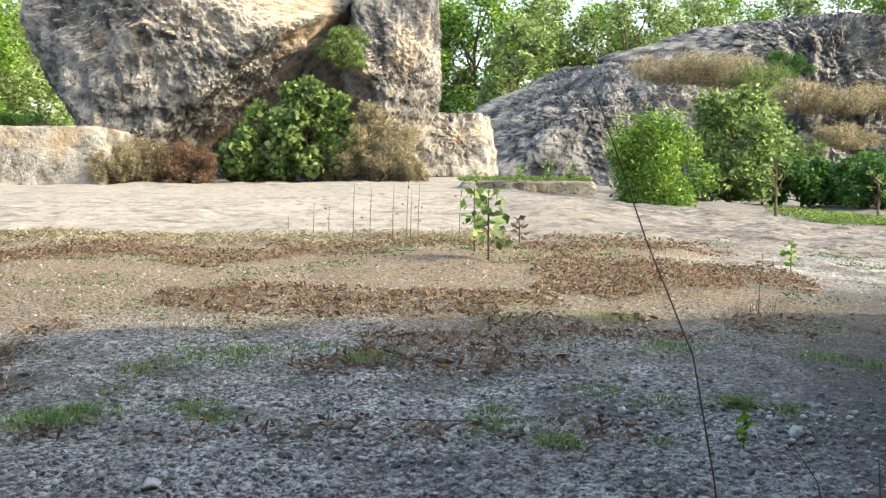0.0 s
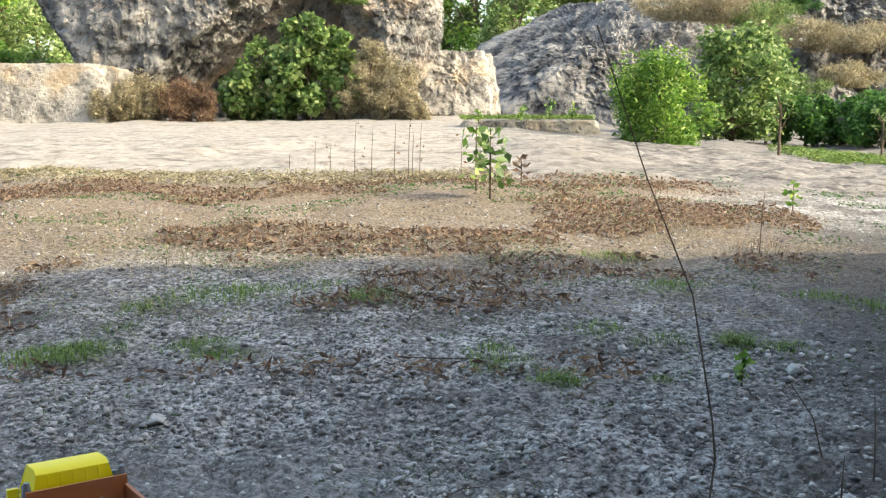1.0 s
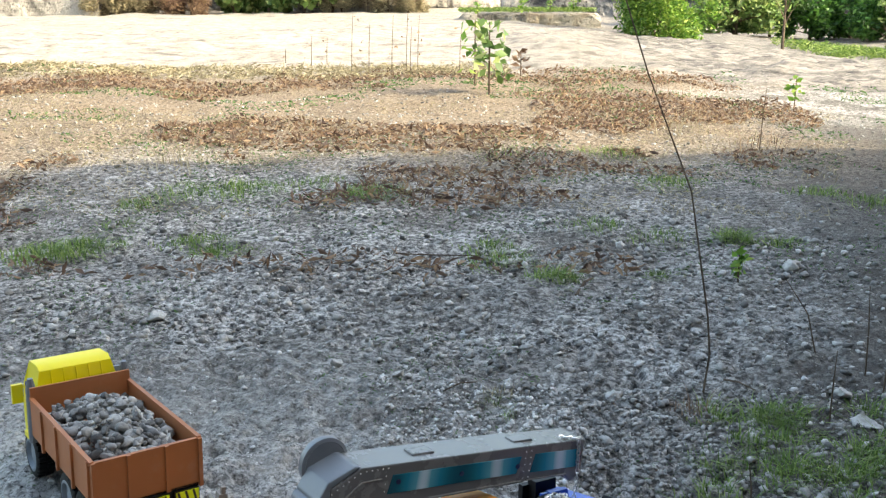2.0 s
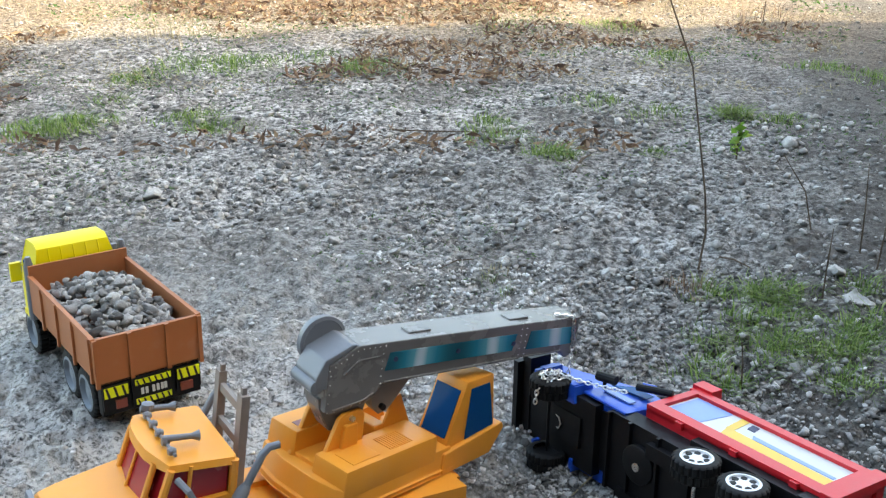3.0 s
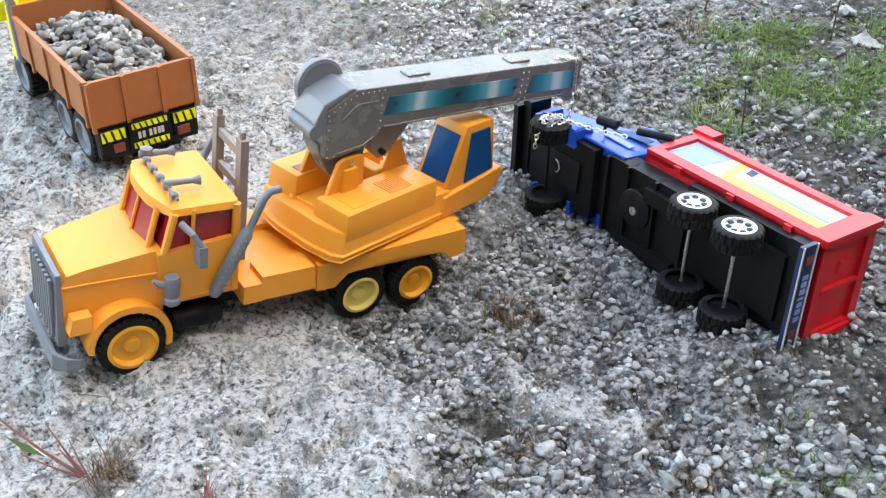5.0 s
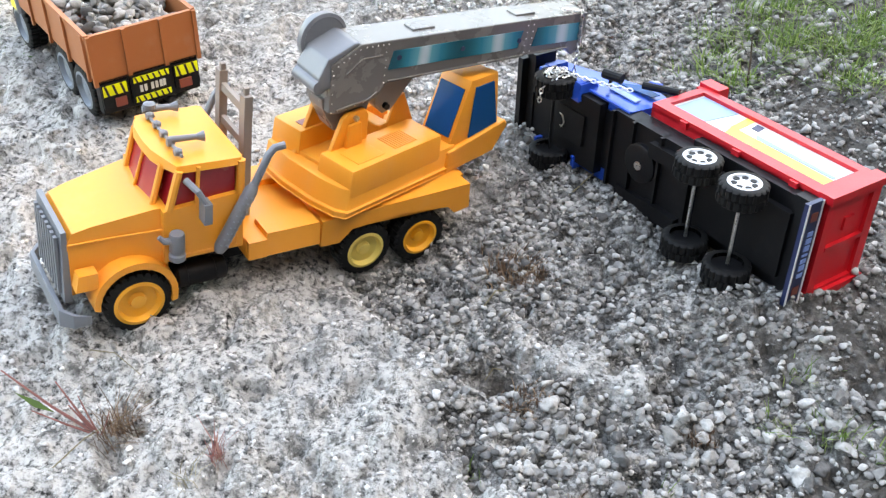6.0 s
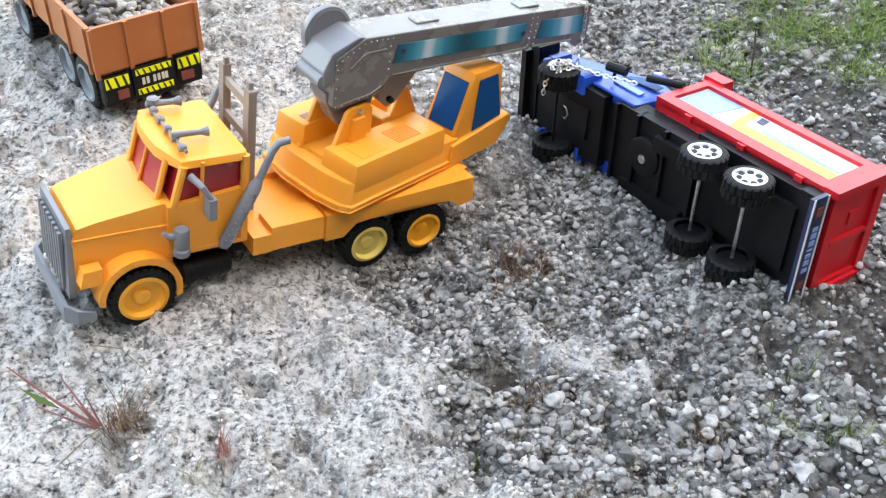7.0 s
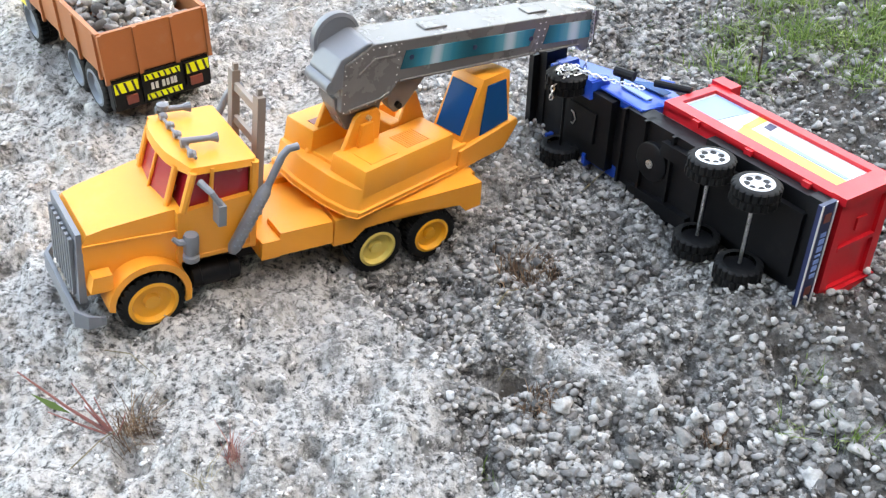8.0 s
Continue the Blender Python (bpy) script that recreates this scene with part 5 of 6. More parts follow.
cabp = [(L + 0.008, 0.040), (L + 0.008, 0.104), (L + 0.014, 0.127), (L + 0.022, 0.1315), (L + 0.052, 0.1290), (L + 0.062, 0.100), (L + 0.068, 0.072), (L + 0.068, 0.032), (L + 0.040, 0.032)]
bm = prism(cabp, -0.0455, 0.0455)
for v in bm.verts:
    if v.co.z > 0.11:
        v.co.y *= 0.88
cy = part("cab", bm, YELLOW, tip_truck, "bright yellow cab", smooth=True, bevel=0.004)
for y in (-0.028, -0.014, 0.0, 0.014, 0.028):
    part("cab_rib", tube([(L + 0.0075, y, 0.070), (L + 0.0078, y, 0.104), (L + 0.0135, y, 0.1262)], 0.0010, 6), YELLOW, cy)
for s in (1, -1):
    part("side_window", box(L + 0.024, L + 0.050, min(s * 0.0440, s * 0.0468), max(s * 0.0440, s * 0.0468), 0.085, 0.106), WINDOW_BLUE, cy)
    part("cab_mirror", box(L + 0.048, L + 0.053, min(s * 0.050, s * 0.062), max(s * 0.050, s * 0.062), 0.082, 0.104), YELLOW if s > 0 else GREY, tip_truck, bevel=0.001)
    part("mirror_arm", tube([(L + 0.050, s * 0.043, 0.100), (L + 0.050, s * 0.056, 0.100)], 0.0016, 6), YELLOW, tip_truck)
    part("mud_flap", box(L + 0.010, L + 0.030, min(s * 0.044, s * 0.056), max(s * 0.044, s * 0.056), 0.050, 0.056), YELLOW, tip_truck, bevel=0.001)
part("rear_beam", box(-0.001, 0.010, -0.051, 0.051, 0.020, 0.056), BLACK, tip_truck, "black rear beam", bevel=0.002)


def chevrons(parent, x, y0, y1, z0, z1, n):
    part("reflector", box(x - 0.0008, x, y0, y1, z0, z1), DECAL_YELLOW, parent, "yellow reflector with black chevrons")
    w = (y1 - y0) / n
    for k in range(n):
        y = y0 + w * (k + 0.25)
        part("chevron", plate_mesh([(x - 0.0008, y, z0), (x - 0.0008, y + w * 0.3, z0), (x - 0.0008, y + w * 0.62, z1), (x - 0.0008, y + w * 0.32, z1)], 0.0004, (-1, 0, 0)), DECAL_BLACK, parent)


pl = part("plate_holder", box(-0.0045, -0.0005, -0.0215, 0.0215, 0.024, 0.0545), BLACK, tip_truck, "black plate with reflector bands", bevel=0.001)
chevrons(pl, -0.0046, -0.0185, 0.0185, 0.0465, 0.0525, 6)
chevrons(pl, -0.0046, -0.0185, 0.0185, 0.0255, 0.0315, 6)
for y in (0.0115, 0.0070, 0.0, -0.0045, -0.0090, -0.0125):
    part("plate_bar", box(-0.0053, -0.0044, y - 0.0014, y + 0.0014, 0.0355, 0.0425), DECAL_WHITE, pl)
for s in (1, -1):
    y0, y1 = min(s * 0.0245, s * 0.0505), max(s * 0.0245, s * 0.0505)
    lb = part("lamp_block", box(-0.0040, 0.0, y0, y1, 0.027, 0.052), BLACK, tip_truck, bevel=0.001)
    chevrons(lb, -0.0041, y0 + 0.001, y1 - 0.001, 0.0405, 0.0515, 3)
    part("tail_lamp", box(-0.0062, -0.0038, min(s * 0.028, s * 0.041), max(s * 0.028, s * 0.039), 0.0275, 0.0365), LAMP_RED, lb, "dull red tail lamp", bevel=0.0008)
part("tow_hook", tube([(-0.001, 0.002, 0.020), (-0.005, 0.002, 0.017), (-0.005, -0.003, 0.017), (-0.001, -0.003, 0.020)], 0.0008, 6), STEEL, tip_truck)


# ---- stones ----
def stones(name, xyz, sizes, rng, label, kind="stuff", squash=0.7, mat=None, detail=1):
    """Many small broken stones in one mesh."""
    bm = bmesh.new()
    bmesh.ops.create_icosphere(bm, subdivisions=detail, radius=1.0)
    base = np.array([v.co[:] for v in bm.verts])
    tri = np.array([[v.index for v in f.verts] for f in bm.faces])
    bm.free()
    n, k = len(xyz), len(base)
    ax = rng.normal(size=(n, 4))
    ax /= np.linalg.norm(ax, axis=1, keepdims=True)
    w, x, y, z = ax.T
    rot = np.stack([1 - 2 * (y * y + z * z), 2 * (x * y - z * w), 2 * (x * z + y * w), 2 * (x * y + z * w), 1 - 2 * (x * x + z * z), 2 * (y * z - x * w),
                    2 * (x * z - y * w), 2 * (y * z + x * w), 1 - 2 * (x * x + y * y)], -1).reshape(n, 3, 3)
    shape = base[None] * (1 + (0.36 if detail == 1 else 0.07) * rng.normal(size=(n, k, 1)).clip(-1.3, 1.3)) * (0.55 + 0.75 * rng.rand(n, 1, 3))
    if detail > 1:
        # broken flat faces
        for _ in range(9):
            nn = rng.normal(size=(n, 1, 3))
            nn /= np.linalg.norm(nn, axis=2, keepdims=True)
            far_ = (shape * nn).sum(axis=2, keepdims=True) - (0.38 + 0.3 * rng.rand(n, 1, 1))
            shape = shape - np.maximum(far_, 0) * nn
    if detail > 2:
        off = rng.rand(n, 1, 3) * 40
        shape = shape * (0.62 + 0.75 * vnoise((base[None] * 1.9 + off).reshape(-1, 3)).reshape(n, k, 1))
        shape = shape * (0.86 + 0.28 * vnoise((base[None] * 5.5 + off).reshape(-1, 3)).reshape(n, k, 1))
    p = np.einsum("nij,nkj->nki", rot, shape) * np.array([1, 1, squash]) * sizes[:, None, None] + xyz[:, None]
    f = (tri[None] + (np.arange(n) * k)[:, None, None]).reshape(-1, 3)
    ob = mesh_object(name, p.reshape(-1, 3), f, mat or STONE, smooth=False)
    return tagged(ob, label, "stones", kind=kind)


rs = np.random.RandomState(23)
# the load in the bed, heaped
q = rs.rand(900, 2)
lx, ly = 0.012 + q[:, 0] * 0.176, (q[:, 1] - 0.5) * 0.094
heap = 0.072 + 0.032 * np.clip(1 - ((lx - 0.105) / 0.115) ** 2, 0, 1) * np.clip(1 - (ly / 0.062) ** 2, 0, 1) * (0.55 + 0.5 * rs.rand(900)) + 0.010 * rs.rand(900)
sz = 0.0042 + 0.0052 * rs.rand(900) ** 2
pw = np.array([(TIPPER_M @ Vector(v))[:] for v in zip(lx, ly, heap)])
stones("stone_load", pw, sz, rs, "heap of grey broken stones in the truck bed", "", 0.85, detail=2)

PALE_STONE, nt, b = material("pale_limestone_crumbs", 0.94, spec=0.2)
g = nt.nodes.new("ShaderNodeNewGeometry")
base = ramp(nt, g.outputs["Random Per Island"], [(0.0, (0.22, 0.21, 0.195)), (0.4, (0.42, 0.405, 0.38)), (1.0, (0.76, 0.745, 0.71))])
sp = noise_tex(nt, 200, 4, 0.7, g.outputs["Position"])
nt.links.new(mix(nt, 0.5, base, ramp(nt, sp, [(0.32, (0.4, 0.4, 0.4)), (0.6, (1, 1, 1))]), 'MULTIPLY'), b.inputs["Base Color"])
bump(nt, b, sp, 0.6, 0.002)

# loose gravel, more and larger stones further off where only those show
n = 60000
gr_r = 0.34 * (5.2 / 0.34) ** rs.rand(n)
gr_a = np.radians((rs.rand(n) - 0.5) * 62)
sx, sy = gr_r * np.sin(gr_a), gr_r * np.cos(gr_a)
patch = vnoise(np.stack([sx * 4.2, sy * 4.2, 0 * sx], -1))
crusty = regions(sx, sy)[0] > 0.4
earthy = regions(sx, sy)[1]
keep = (rs.rand(n) > 0.6 * earthy) & np.where(crusty, rs.rand(n) < 0.45, rs.rand(n) < np.where(gr_r > 2.5, 0.28, 0.3 + 1.1 * patch))
sx, sy, gr_r, crusty = sx[keep], sy[keep], gr_r[keep], crusty[keep]
n = len(sx)
size = np.minimum(gr_r ** 0.55 * (0.0014 + 0.0050 * rs.rand(n) ** 3.4), np.where(gr_r > 2.5, 0.0075, 0.010)) * np.where(crusty, 0.6, 1.0)
pts = np.stack([sx, sy, ground_z(sx, sy) + size * 0.25], -1)
stones("gravel", pts[~crusty], size[~crusty], rs, "loose grey limestone gravel over the ground")
stones("crumbs", pts[crusty], size[crusty], rs, "pale crumbs of weathered limestone on the crust", mat=PALE_STONE)
# closely packed chippings round the fallen truck
n = 15000
cx_, cy_ = -0.12 + 0.75 * rs.rand(n), 0.40 + 0.95 * rs.rand(n)
reg = regions(cx_, cy_)
ok = (reg[0] < 0.62) & (rs.rand(n) > 0.55 * reg[1]) & (reg[2] < 0.35) & (np.abs(cx_) < 0.12 + 0.48 * cy_)
cx_, cy_ = cx_[ok], cy_[ok]
cs_ = 0.0017 + 0.0036 * rs.rand(len(cx_)) ** 2
pale_ = regions(cx_, cy_)[0] > 0.22
chip = np.stack([cx_, cy_, ground_z(cx_, cy_) + cs_ * (0.2 + 0.9 * rs.rand(len(cx_)))], -1)
stones("chippings", chip[~pale_], cs_[~pale_], rs, "packed grey stone chippings with dark gaps", squash=0.85, detail=2)
stones("pale_chippings", chip[pale_], cs_[pale_], rs, "packed pale stone chippings along the crust", squash=0.85, mat=PALE_STONE, detail=2)
# the coarser heap of rounded stones in front of the fallen truck
n = 420
hx, hy = 0.06 + 0.29 * rs.rand(n), 0.36 + 0.16 * rs.rand(n)
ok = regions(hx, hy)[0] < 0.4
hx, hy = hx[ok], hy[ok]
hs = 0.0026 + 0.0056 * rs.rand(len(hx)) ** 2.2
stones("pebbles", np.stack([hx, hy, ground_z(hx, hy) + hs * 0.35], -1), hs, rs, "broken grey stones lying in a loose heap", squash=0.8, detail=3)


def ground_spot(px, py, tilt=4.5):
    """Where the line of sight through that place, with the camera tilted down so far, meets the ground."""
    a, d = radians(tilt), Vector(((px - 787) / 1783, 1.0, -(py - 441) / 1783))
    d = Vector((d.x, d.y * math.cos(a) + d.z * math.sin(a), -d.y * math.sin(a) + d.z * math.cos(a)))
    s = 1.0
    for _ in range(40):
        s = 0.5 * s + 0.5 * (gz1(0.015 + s * d.x, s * d.y - 0.02) - 0.552) / d.z
    return (0.015 + s * d.x, s * d.y - 0.02, gz1(0.015 + s * d.x, s * d.y - 0.02))


def single_stone(place, r, seed, label, squash=0.6, mat=STONE):
    g_ = np.random.RandomState(seed)
    ob = stones("stone", np.array([[0.0, 0.0, 0.0]]), np.array([r]), g_, label, "", squash, mat, 3)
    ob.location = (place[0], place[1], place[2] + r * squash * 0.35)
    return tagged(ob, group="limestone lumps")


for k, (px, py, tl, r) in enumerate(((270, 460, 17.3, 0.022), (1225, 478, 17.3, 0.013), (905, 342, 17.3, 0.016), (590, 540, 17.3, 0.013), (1325, 675, 17.3, 0.012), (480, 318, 17.3, 0.014), (1190, 290, 17.3, 0.014),
                                     (1480, 600, 17.3, 0.02), (1520, 645, 17.3, 0.022), (390, 495, 17.3, 0.014), (1080, 600, 17.3, 0.018), (560, 515, 39.5, 0.012), (1048, 485, 39.5, 0.008), (880, 700, 39.5, 0.009), (1100, 835, 39.5, 0.009),
                                     (1245, 825, 39.5, 0.009), (1400, 790, 39.5, 0.012), (1040, 708, 39.5, 0.006), (965, 655, 39.5, 0.010), (1230, 715, 39.5, 0.009), (700, 560, 17.3, 0.012), (1400, 370, 17.3, 0.03), (640, 415, 17.3, 0.014), (770, 420, 17.3, 0.013))):
    single_stone(ground_spot(px, py, tl), r, 100 + k, "pale weathered limestone lump half sunk in gravel")

# ---- grass and weeds ----
for px, py, tl, cnt, h, sp in ((60, 745, 4.5, 90, 0.05, 0.14), (130, 735, 4.5, 90, 0.06, 0.14), (385, 745, 4.5, 80, 0.05, 0.13), (340, 725, 4.5, 60, 0.045, 0.12), (655, 635, 4.5, 70, 0.06, 0.13), (985, 790, 4.5, 60, 0.055, 0.08),
                               (1302, 720, 4.5, 70, 0.07, 0.07), (1180, 620, 4.5, 70, 0.06, 0.16), (1070, 568, 4.5, 70, 0.07, 0.2), (250, 655, 4.5, 50, 0.06, 0.12), (430, 630, 4.5, 80, 0.07, 0.2), (330, 630, 4.5, 60, 0.06, 0.2),
                               (210, 695, 4.5, 40, 0.04, 0.12), (890, 760, 4.5, 50, 0.04, 0.12), (1160, 715, 4.5, 50, 0.045, 0.14), (1390, 730, 4.5, 40, 0.045, 0.09), (1060, 695, 4.5, 40, 0.04, 0.12), (870, 735, 4.5, 40, 0.05, 0.1),
                               (1450, 640, 4.5, 40, 0.06, 0.15), (1540, 655, 4.5, 50, 0.06, 0.15), (900, 565, 4.5, 40, 0.07, 0.2), (560, 615, 4.5, 30, 0.05, 0.15), (1170, 790, 4.5, 30, 0.04, 0.07)):
    tuft("grass_tuft", ground_spot(px, py, tl), cnt * 4, h * 0.62, sp * 1.25, GRASS, "small tuft of fresh green grass in gravel", "grass", rs, 0.0014, 1.4)
for k in range(26):
    px, py = 1260 + 300 * rs.rand(), 610 + 190 * rs.rand()
    tuft("grass_tuft", ground_spot(px, py, 17.3), 60 + int(60 * rs.rand()), 0.026, 0.07, GRASS, "green grass growing thickly among stones", "grass", rs, 0.0011, 1.5)
for px, py, tl in ((860, 610, 17.3), (900, 630, 17.3), (830, 780, 39.5), (1365, 700, 39.5), (1475, 720, 39.5), (1545, 745, 39.5), (1150, 835, 39.5), (980, 835, 39.5), (1410, 610, 39.5), (1440, 690, 39.5)):
    tuft("grass_tuft", ground_spot(px, py, tl), 22, 0.020, 0.03, GRASS, "sparse short green blades among pebbles", "grass", rs, 0.0007, 0.8)
for px, py, tl, cnt, h, sp in ((330, 590, 4.5, 70, 0.14, 0.3), (1360, 560, 4.5, 60, 0.16, 0.3), (1225, 630, 17.3, 60, 0.05, 0.06), (1190, 530, 4.5, 70, 0.16, 0.3), (905, 425, 39.5, 200, 0.016, 0.06), (920, 440, 39.5, 200, 0.012, 0.05), (945, 640, 39.5, 60, 0.012, 0.03), (905, 665, 39.5, 60, 0.012, 0.03), (1000, 830, 39.5, 60, 0.014, 0.03), (1230, 715, 39.5, 60, 0.010, 0.02), (880, 600, 17.3, 30, 0.04, 0.05),
                               (100, 545, 4.5, 40, 0.08, 0.3), (530, 520, 4.5, 50, 0.1, 0.3), (200, 500, 4.5, 60, 0.1, 0.5), (1160, 470, 4.5, 60, 0.16, 0.4)):
    tuft("dry_tuft", ground_spot(px, py, tl), cnt, h, sp, RUSSET if cnt in (60, 200) else DRY, "withered brown tuft on the quarry ground", "dry grass", rs, 0.0012 if h > 0.1 else 0.0008, 0.9)
# brown plant litter over the middle ground, one loose mat
n = 60000
ly_ = 1.9 + 4.3 * rs.rand(n) ** 0.75
lx_ = (rs.rand(n) - 0.56) * ly_ * 0.86
lit = vnoise(np.stack([lx_ * 1.4, ly_ * 2.2, 0 * lx_], -1)) + 0.3 * vnoise(np.stack([lx_ * 6, ly_ * 6, 0 * lx_ + 4], -1))
ok = (lit + 0.5 * (vnoise(np.stack([lx_ * 3.1, ly_ * 5.0, 0 * lx_ + 8], -1)) - 0.5) > 0.68 + 0.12 * np.clip(3.0 - ly_, 0, 1)) & (lx_ < 1.7)
lx_, ly_ = lx_[ok], ly_[ok]
v, f = leaf_cloud(np.stack([lx_, ly_, ground_z(lx_, ly_) + 0.006 + 0.016 * rs.rand(len(lx_))], -1), 0.010 + 0.030 * rs.rand(len(lx_)) ** 2, rs, 1.0, 0.3)
lit_ob = mesh_object("plant_litter", v, f, RUSSET, smooth=False)
tagged(lit_ob, "brown withered weeds and litter on the ground", "litter", kind="stuff")
n = 26000
ly_ = 2.4 + 3.9 * rs.rand(n)
lx_ = (rs.rand(n) - 0.55) * ly_ * 0.9
ok = (vnoise(np.stack([lx_ * 2.1 + 5, ly_ * 2.6, 0 * lx_], -1)) > 0.42) & (lx_ < 1.8)
lx_, ly_ = lx_[ok], ly_[ok]
v, f = leaf_cloud(np.stack([lx_, ly_, ground_z(lx_, ly_) + 0.006 + 0.015 * rs.rand(len(lx_))], -1), 0.006 + 0.018 * rs.rand(len(lx_)) ** 2, rs, 1.0, 0.16)
tagged(mesh_object("straw_litter", v, f, DRY, smooth=False), "pale straw bits strewn over the ground", "litter", kind="stuff")
n = 30000
ly_ = 1.0 + 5.5 * rs.rand(n)
lx_ = (rs.rand(n) - 0.5) * ly_ * 1.05
lit = vnoise(np.stack([lx_ * 3.4 + 9, ly_ * 3.4, 0 * lx_], -1))
ok = (lit > 0.50) & ((ly_ < 3.6) | (lit > 0.62))
lx_, ly_ = lx_[ok], ly_[ok]
v, f = leaf_cloud(np.stack([lx_, ly_, ground_z(lx_, ly_) + 0.004], -1), ly_ * (0.0022 + 0.0042 * rs.rand(len(lx_))), rs, 1.0, 0.22)
tagged(mesh_object("low_weeds", v, f, LEAF_DARK, smooth=False), "creeping green weeds scattered in gravel", "weeds", kind="stuff")
# grass along the near edge of the bare rock
n = 5000
ly_ = 5.9 + 0.7 * rs.rand(n)
lx_ = -3.2 + 3.6 * rs.rand(n)
v, f = leaf_cloud(np.stack([lx_, ly_, ground_z(lx_, ly_) + 0.03 * rs.rand(n)], -1), 0.03 + 0.04 * rs.rand(n), rs, 0.3, 0.12)
tagged(mesh_object("grass_strip", v, f, DRY, smooth=False), "straw-coloured grass strip beside the bare rock", "grass", kind="stuff")


def weed(place, h, leaves, label, mat=LEAF_BRIGHT, lsize=0.05, stem=0.004, lean=0.0):
    ob = thing("weed", Matrix.Translation(place), label, "weed")
    top = (lean * h, 0.1 * lean * h, h)
    part("stem", tube([(0, 0, -0.01), (lean * h * 0.3, 0, h * 0.5), top], [stem, stem * 0.8, stem * 0.4], 6), BARK, ob)
    if leaves:
        t = 0.2 + 0.8 * rs.rand(leaves)
        c = np.stack([lean * h * t * t, 0.1 * lean * h * t, h * t], -1) + rs.normal(size=(leaves, 3)) * np.array([0.16, 0.16, 0.03]) * h * 0.8
        v_, f_ = leaf_cloud(c, lsize * (0.6 + 0.7 * rs.rand(leaves)), rs, 1.0, 0.62, 0.3)
        mesh_object("foliage", v_, f_, mat, smooth=False).parent = ob
    return ob


weed(ground_spot(860, 462), 0.36, 62, "young broad-leaved green sapling in dry litter", LEAF, 0.07, 0.006)
weed(ground_spot(835, 445), 0.34, 22, "young green sapling in dry litter", LEAF_BRIGHT, 0.06, 0.005)
weed(ground_spot(915, 432), 0.16, 22, "small brown-leaved weed in dry litter", RUSSET, 0.05, 0.004)
weed(ground_spot(1395, 482), 0.15, 26, "small yellow-green weed on bare rock", LEAF_BRIGHT, 0.035, 0.003)
weed(ground_spot(1312, 798), 0.075, 30, "small bright green weed in gravel", LEAF_BRIGHT, 0.022, 0.002)
weed(ground_spot(1338, 560), 0.22, 0, "thin bare weed stalk", LEAF, 0.03, 0.002, 0.05)
for px, py, hh in ((550, 412, 0.20), (577, 410, 0.18), (620, 425, 0.35), (715, 425, 0.36), (722, 425, 0.28), (735, 425, 0.34), (505, 405, 0.1), (690, 425, 0.34), (808, 430, 0.28), (650, 422, 0.3)):
    weed(ground_spot(px, py), hh, 5, "thin dry weed stalk with seed heads", RUSSET, 0.022, 0.0024, 0.04)
for px, py, hh, ln in ((1555, 590, 0.22, 0.1), (1525, 560, 0.14, -0.05), (1460, 640, 0.10, 0.02), (1440, 520, 0.13, -0.5), (1320, 800, 0.06, -0.1)):
    weed(ground_spot(px, py, 17.3), hh, 0, "thin dark bare stalk", LEAF, 0.02, 0.0013, ln)
# the long arching stick and a few twigs
sb = Vector(ground_spot(1238, 592, 17.3))
st_ob = part("stick", tube([sb, sb + Vector((0.006, 0.0, 0.06)), sb + Vector((0.0, 0.0, 0.117)), sb + Vector((-0.033, 0.0, 0.296)), sb + Vector((-0.100, 0.0, 0.457)), sb + Vector((-0.166, 0.0, 0.645)), sb + Vector((-0.172, 0.0, 0.66))],
                           [0.0017, 0.0015, 0.0014, 0.0012, 0.0010, 0.0010, 0.0011], 7), BARK)
tagged(st_ob, "long thin dry stick standing in the ground", "stick")
for (xa, ya), (xb, yb_), tl, r in (((690, 345), (865, 350), 17.3, 0.0018), ((1015, 420), (1045, 390), 17.3, 0.003), ((20, 835), (270, 650), 39.5, 0.0006), ((160, 565), (250, 610), 39.5, 0.0005), ((850, 490), (890, 465), 39.5, 0.0008), ((880, 600), (850, 620), 39.5, 0.0006),
                                  ((1000, 300), (1090, 250), 39.5, 0.0008), ((1275, 570), (1330, 590), 17.3, 0.0016), ((780, 590), (840, 575), 17.3, 0.0012)):
    a, b2 = Vector(ground_spot(xa, ya, tl)), Vector(ground_spot(xb, yb_, tl))
    m_ = (a + b2) / 2
    m_.z = gz1(m_.x, m_.y) + 0.004
    tagged(part("twig", tube([a + Vector((0, 0, 0.003)), m_ + Vector((0, 0.004, 0.003)), b2 + Vector((0, 0, 0.004))], [r, r * 0.9, r * 0.6], 6), BARK if tl < 20 else DRY), "dry twig lying on the gravel", "twig")
# reddish weed with its withered root in front of the crane truck
rp = Vector(ground_spot(175, 705, 39.5))
rw = thing("reddish_weed", Matrix.Translation(rp), "reddish-stalked weed with dry roots on pale rock", "weed")
for dx, dy, dz, r in ((-0.075, 0.035, 0.030, 0.0022), (-0.030, 0.020, 0.034, 0.0018), (-0.022, 0.012, 0.018, 0.0018), (-0.012, 0.010, 0.030, 0.0014), (-0.050, 0.012, 0.012, 0.0016), (0.010, 0.004, 0.020, 0.0012)):
    part("stalk", tube([(0, 0, -0.002), (dx * 0.5, dy * 0.5, dz * 0.35), (dx, dy, dz)], [r * 0.6, r * 0.5, r * 0.25], 6), REDDISH, rw)
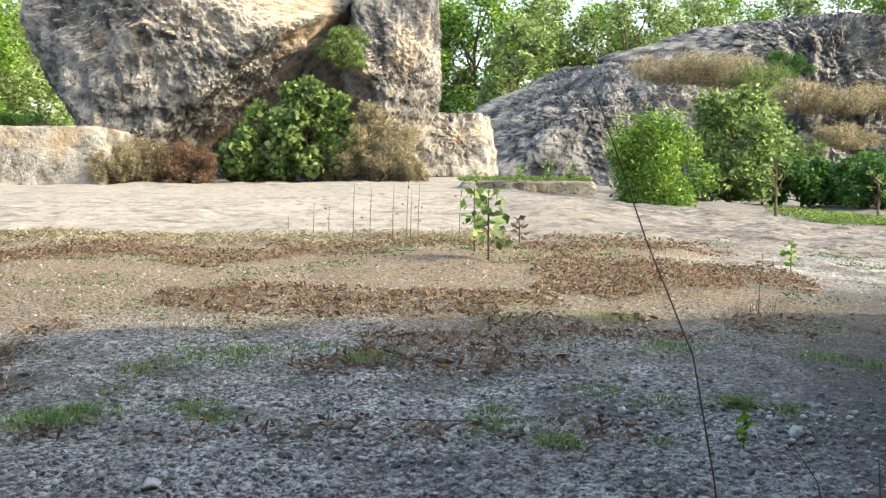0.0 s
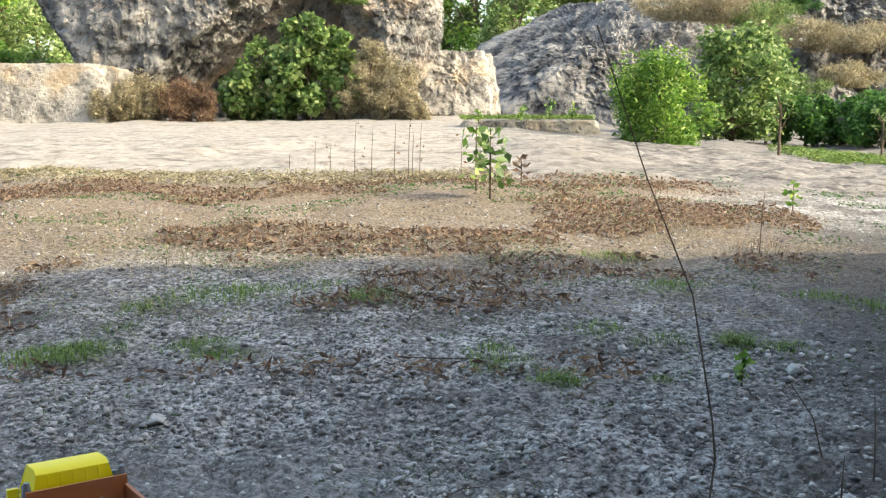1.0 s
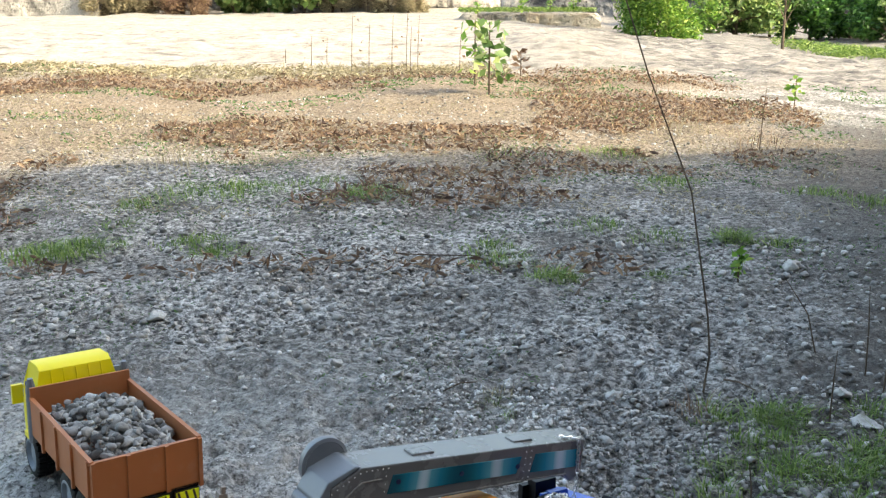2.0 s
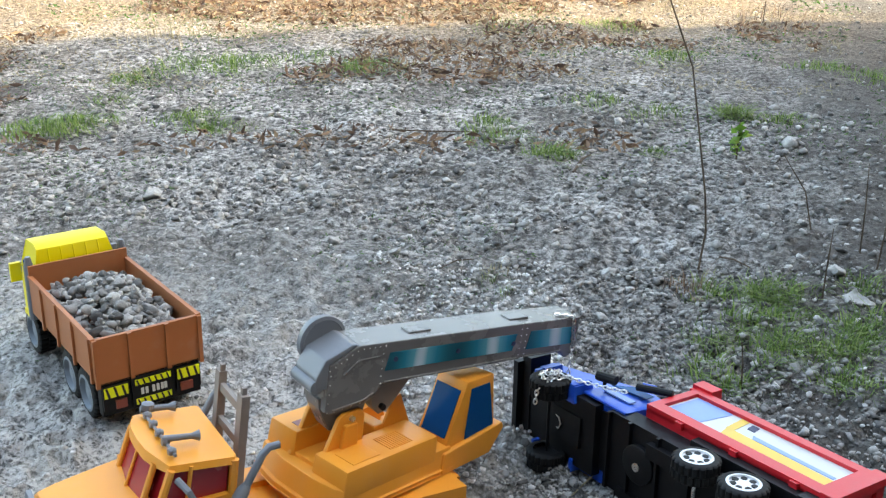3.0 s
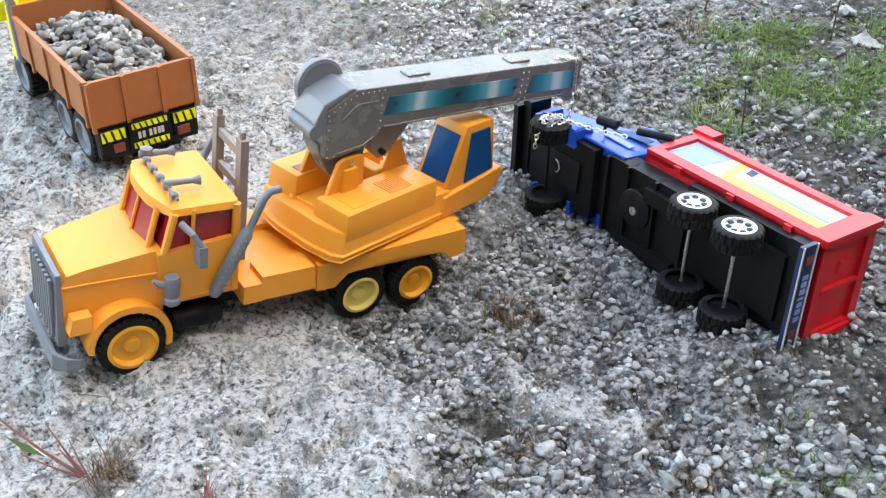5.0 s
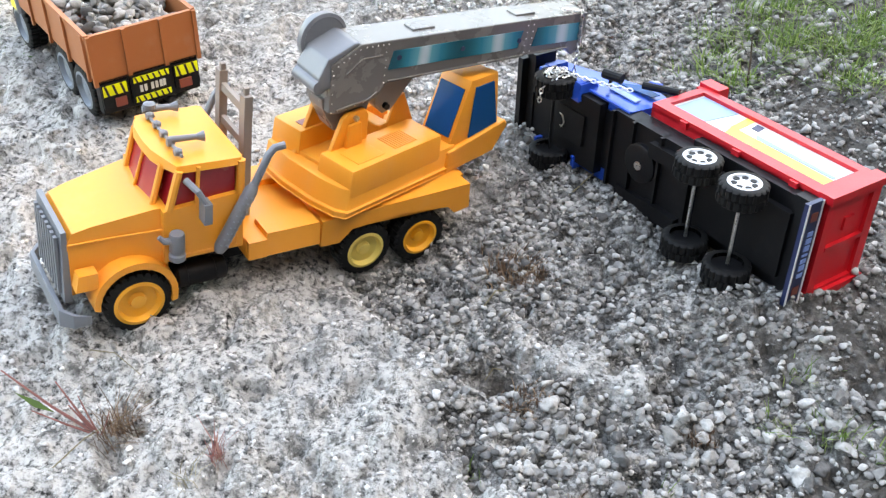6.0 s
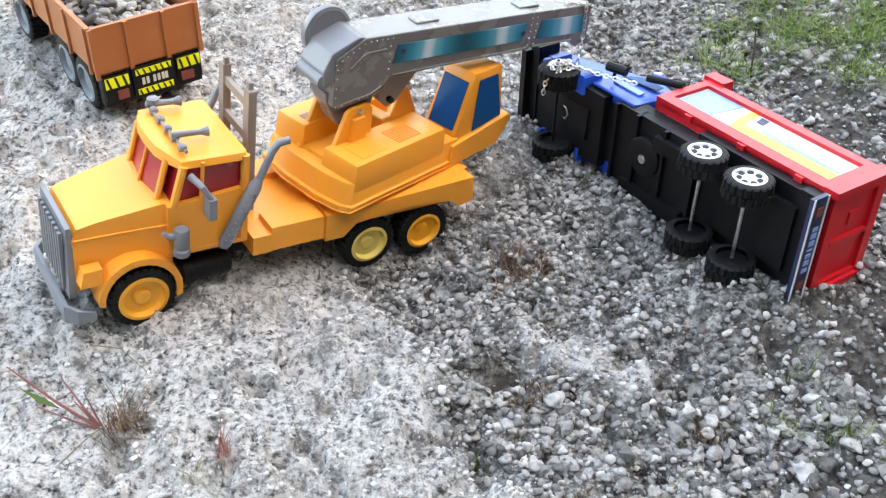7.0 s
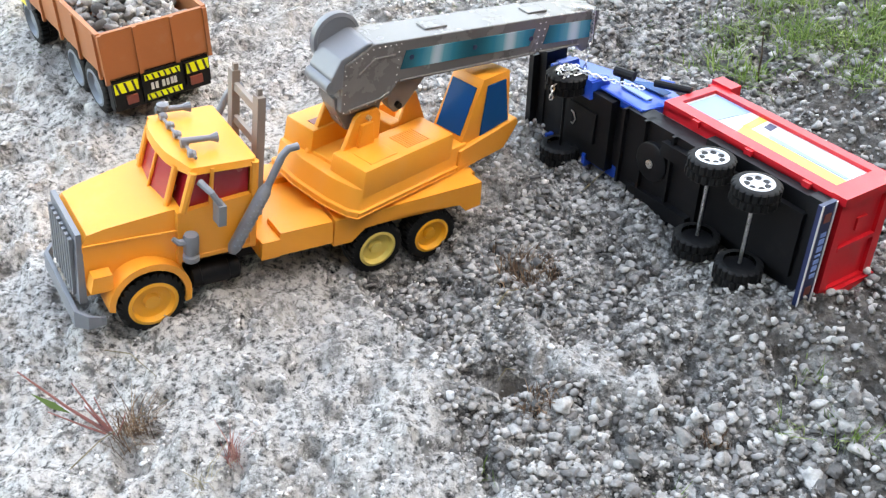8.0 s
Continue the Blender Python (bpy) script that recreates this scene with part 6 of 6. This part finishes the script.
part("leaf", plate_mesh([(-0.035, 0.014, 0.008), (-0.048, 0.021, 0.012), (-0.066, 0.026, 0.016), (-0.050, 0.017, 0.010)], 0.0005, (0, 0, 1)), GRASS, rw, "narrow green leaf")
tuft("dry_tuft", rp + Vector((0.016, 0.004, 0.0)), 150, 0.036, 0.030, RUSSET, "withered straw tuft beside the reddish weed", "dry grass", rs, 0.0005, 1.0)
tuft("dry_tuft", ground_spot(385, 750, 39.5), 34, 0.052, 0.010, REDDISH, "thin reddish withered stalks on pale rock", "dry grass", rs, 0.0006, 0.3)
tuft("dry_tuft", ground_spot(330, 790, 39.5), 20, 0.03, 0.02, DRY, "thin straw-coloured stalks on pale rock", "dry grass", rs, 0.0005, 0.8)

# ---- growth at the foot of the rocks ----
for px, py, d, h, s, mt, lb in ((250, 320, 18.5, 0.75, 0.55, DRY, "dry straw-coloured shrub by the cut rock"), (210, 318, 18.3, 0.6, 0.4, DRY, "dry straw-coloured shrub by the cut rock"), (310, 322, 18.6, 0.7, 0.5, RUSSET, "russet withered shrub under the boulder"), (350, 322, 18.6, 0.55, 0.4, RUSSET, "russet withered shrub under the boulder"),
                                (690, 330, 19.0, 1.1, 0.55, DRY, "straw-yellow climbing growth on the rock"), (655, 325, 19.0, 1.5, 0.4, DRY, "straw-yellow climbing growth on the rock"), (725, 332, 18.8, 0.5, 0.35, DRY, "straw-yellow growth at the rock's foot"),
                                (40, 215, 24, 0.9, 0.8, LEAF_BRIGHT, "green shrub behind the cut rock"), (70, 250, 23, 0.6, 0.5, DRY, "dry shrub behind the cut rock"), (10, 250, 23, 0.8, 0.6, LEAF_BRIGHT, "green shrub behind the cut rock"), (610, 325, 19.2, 0.7, 0.4, DRY, "straw-yellow growth at the rock's foot")):
    x, y, z = spot(px, py, d)
    plant("shrub", (x, y, min(z, gz1(x, y) + 0.6) if d > 20 else gz1(x, y)), h, s * 1.1, 5200, 0.085 if mt in (DRY, RUSSET) else 0.11, mt, lb, "shrub", rng, 0.02, 12, 0.05, 0.9, droop=-0.5, ratio=0.16)
for px, py, d, h, s, mt in ((1180, 130, 27.5, 0.9, 0.9, DRY), (1230, 130, 27.5, 0.9, 0.9, DRY), (1290, 140, 27, 1.0, 0.9, DRY), (1340, 150, 26.5, 0.9, 0.8, LEAF), (1400, 170, 25.5, 0.7, 0.8, DRY), (1470, 180, 25.5, 0.7, 0.9, DRY), (1540, 180, 25.5, 0.8, 0.9, DRY), (1390, 120, 29, 0.8, 0.6, LEAF_DARK), (620, 90, 20.0, 0.9, 0.45, LEAF), (1490, 240, 24, 0.7, 0.6, DRY), (1390, 285, 23, 1.1, 0.7, LEAF), (1540, 285, 23.5, 0.6, 0.5, LEAF)):
    x, y, z = spot(px, py, d)
    plant("ledge_shrub", (x, y, z - 0.35), h * 0.8, s * 1.2, 5000, 0.11, mt, "dry grass and low growth on the rock ledge", "shrub", rng, 0.012, 14, 0.05, 0.6, droop=-0.8, ratio=0.12)
for px, py, d, hh in ((970, 318, 14.7, 0.3), (920, 322, 14.6, 0.22), (845, 325, 14.6, 0.2), (1010, 318, 14.8, 0.25)):
    x, y, z = spot(px, py, d)
    weed((x, y, z - 0.03), hh, 40, "green weed growing on the low ledge", LEAF_BRIGHT, 0.06, 0.005)
n = 2500
x0, y0, z0 = spot(930, 322, 15.2)
pp = np.stack([x0 + (rs.rand(n) - 0.5) * 2.0, y0 + 0.2 + (rs.rand(n) - 0.5) * 0.8, z0 + 0.02 + 0.05 * rs.rand(n)], -1)
v, f = leaf_cloud(pp, 0.05 + 0.04 * rs.rand(n), rs, 0.3, 0.15)
tagged(mesh_object("ledge_grass", v, f, GRASS, smooth=False), "short green grass on the low ledge", "grass", kind="stuff")
# a spindly young tree and grass on the track
x, y, z = spot(1375, 385, 13)
plant("young_tree", (x, y, gz1(x, y)), 0.95, 0.22, 60, 0.09, LEAF, "spindly young tree with few leaves", "tree", rng, 0.022, 5, 0.6, 0.8)
x, y, z = spot(1556, 360, 14)
plant("young_tree", (x, y, gz1(x, y)), 0.8, 0.18, 50, 0.09, LEAF, "spindly young tree with few leaves", "tree", rng, 0.02, 5, 0.5, 0.8)
n = 6000
ly_ = 12.2 + 2.4 * rs.rand(n)
lx_ = 4.6 + 3.0 * rs.rand(n)
v, f = leaf_cloud(np.stack([lx_, ly_, ground_z(lx_, ly_) + 0.09 * rs.rand(n)], -1), 0.06 + 0.06 * rs.rand(n), rs, 0.3, 0.14)
tagged(mesh_object("track_grass", v, f, GRASS, smooth=False), "green grass beside the quarry track", "grass", kind="stuff")
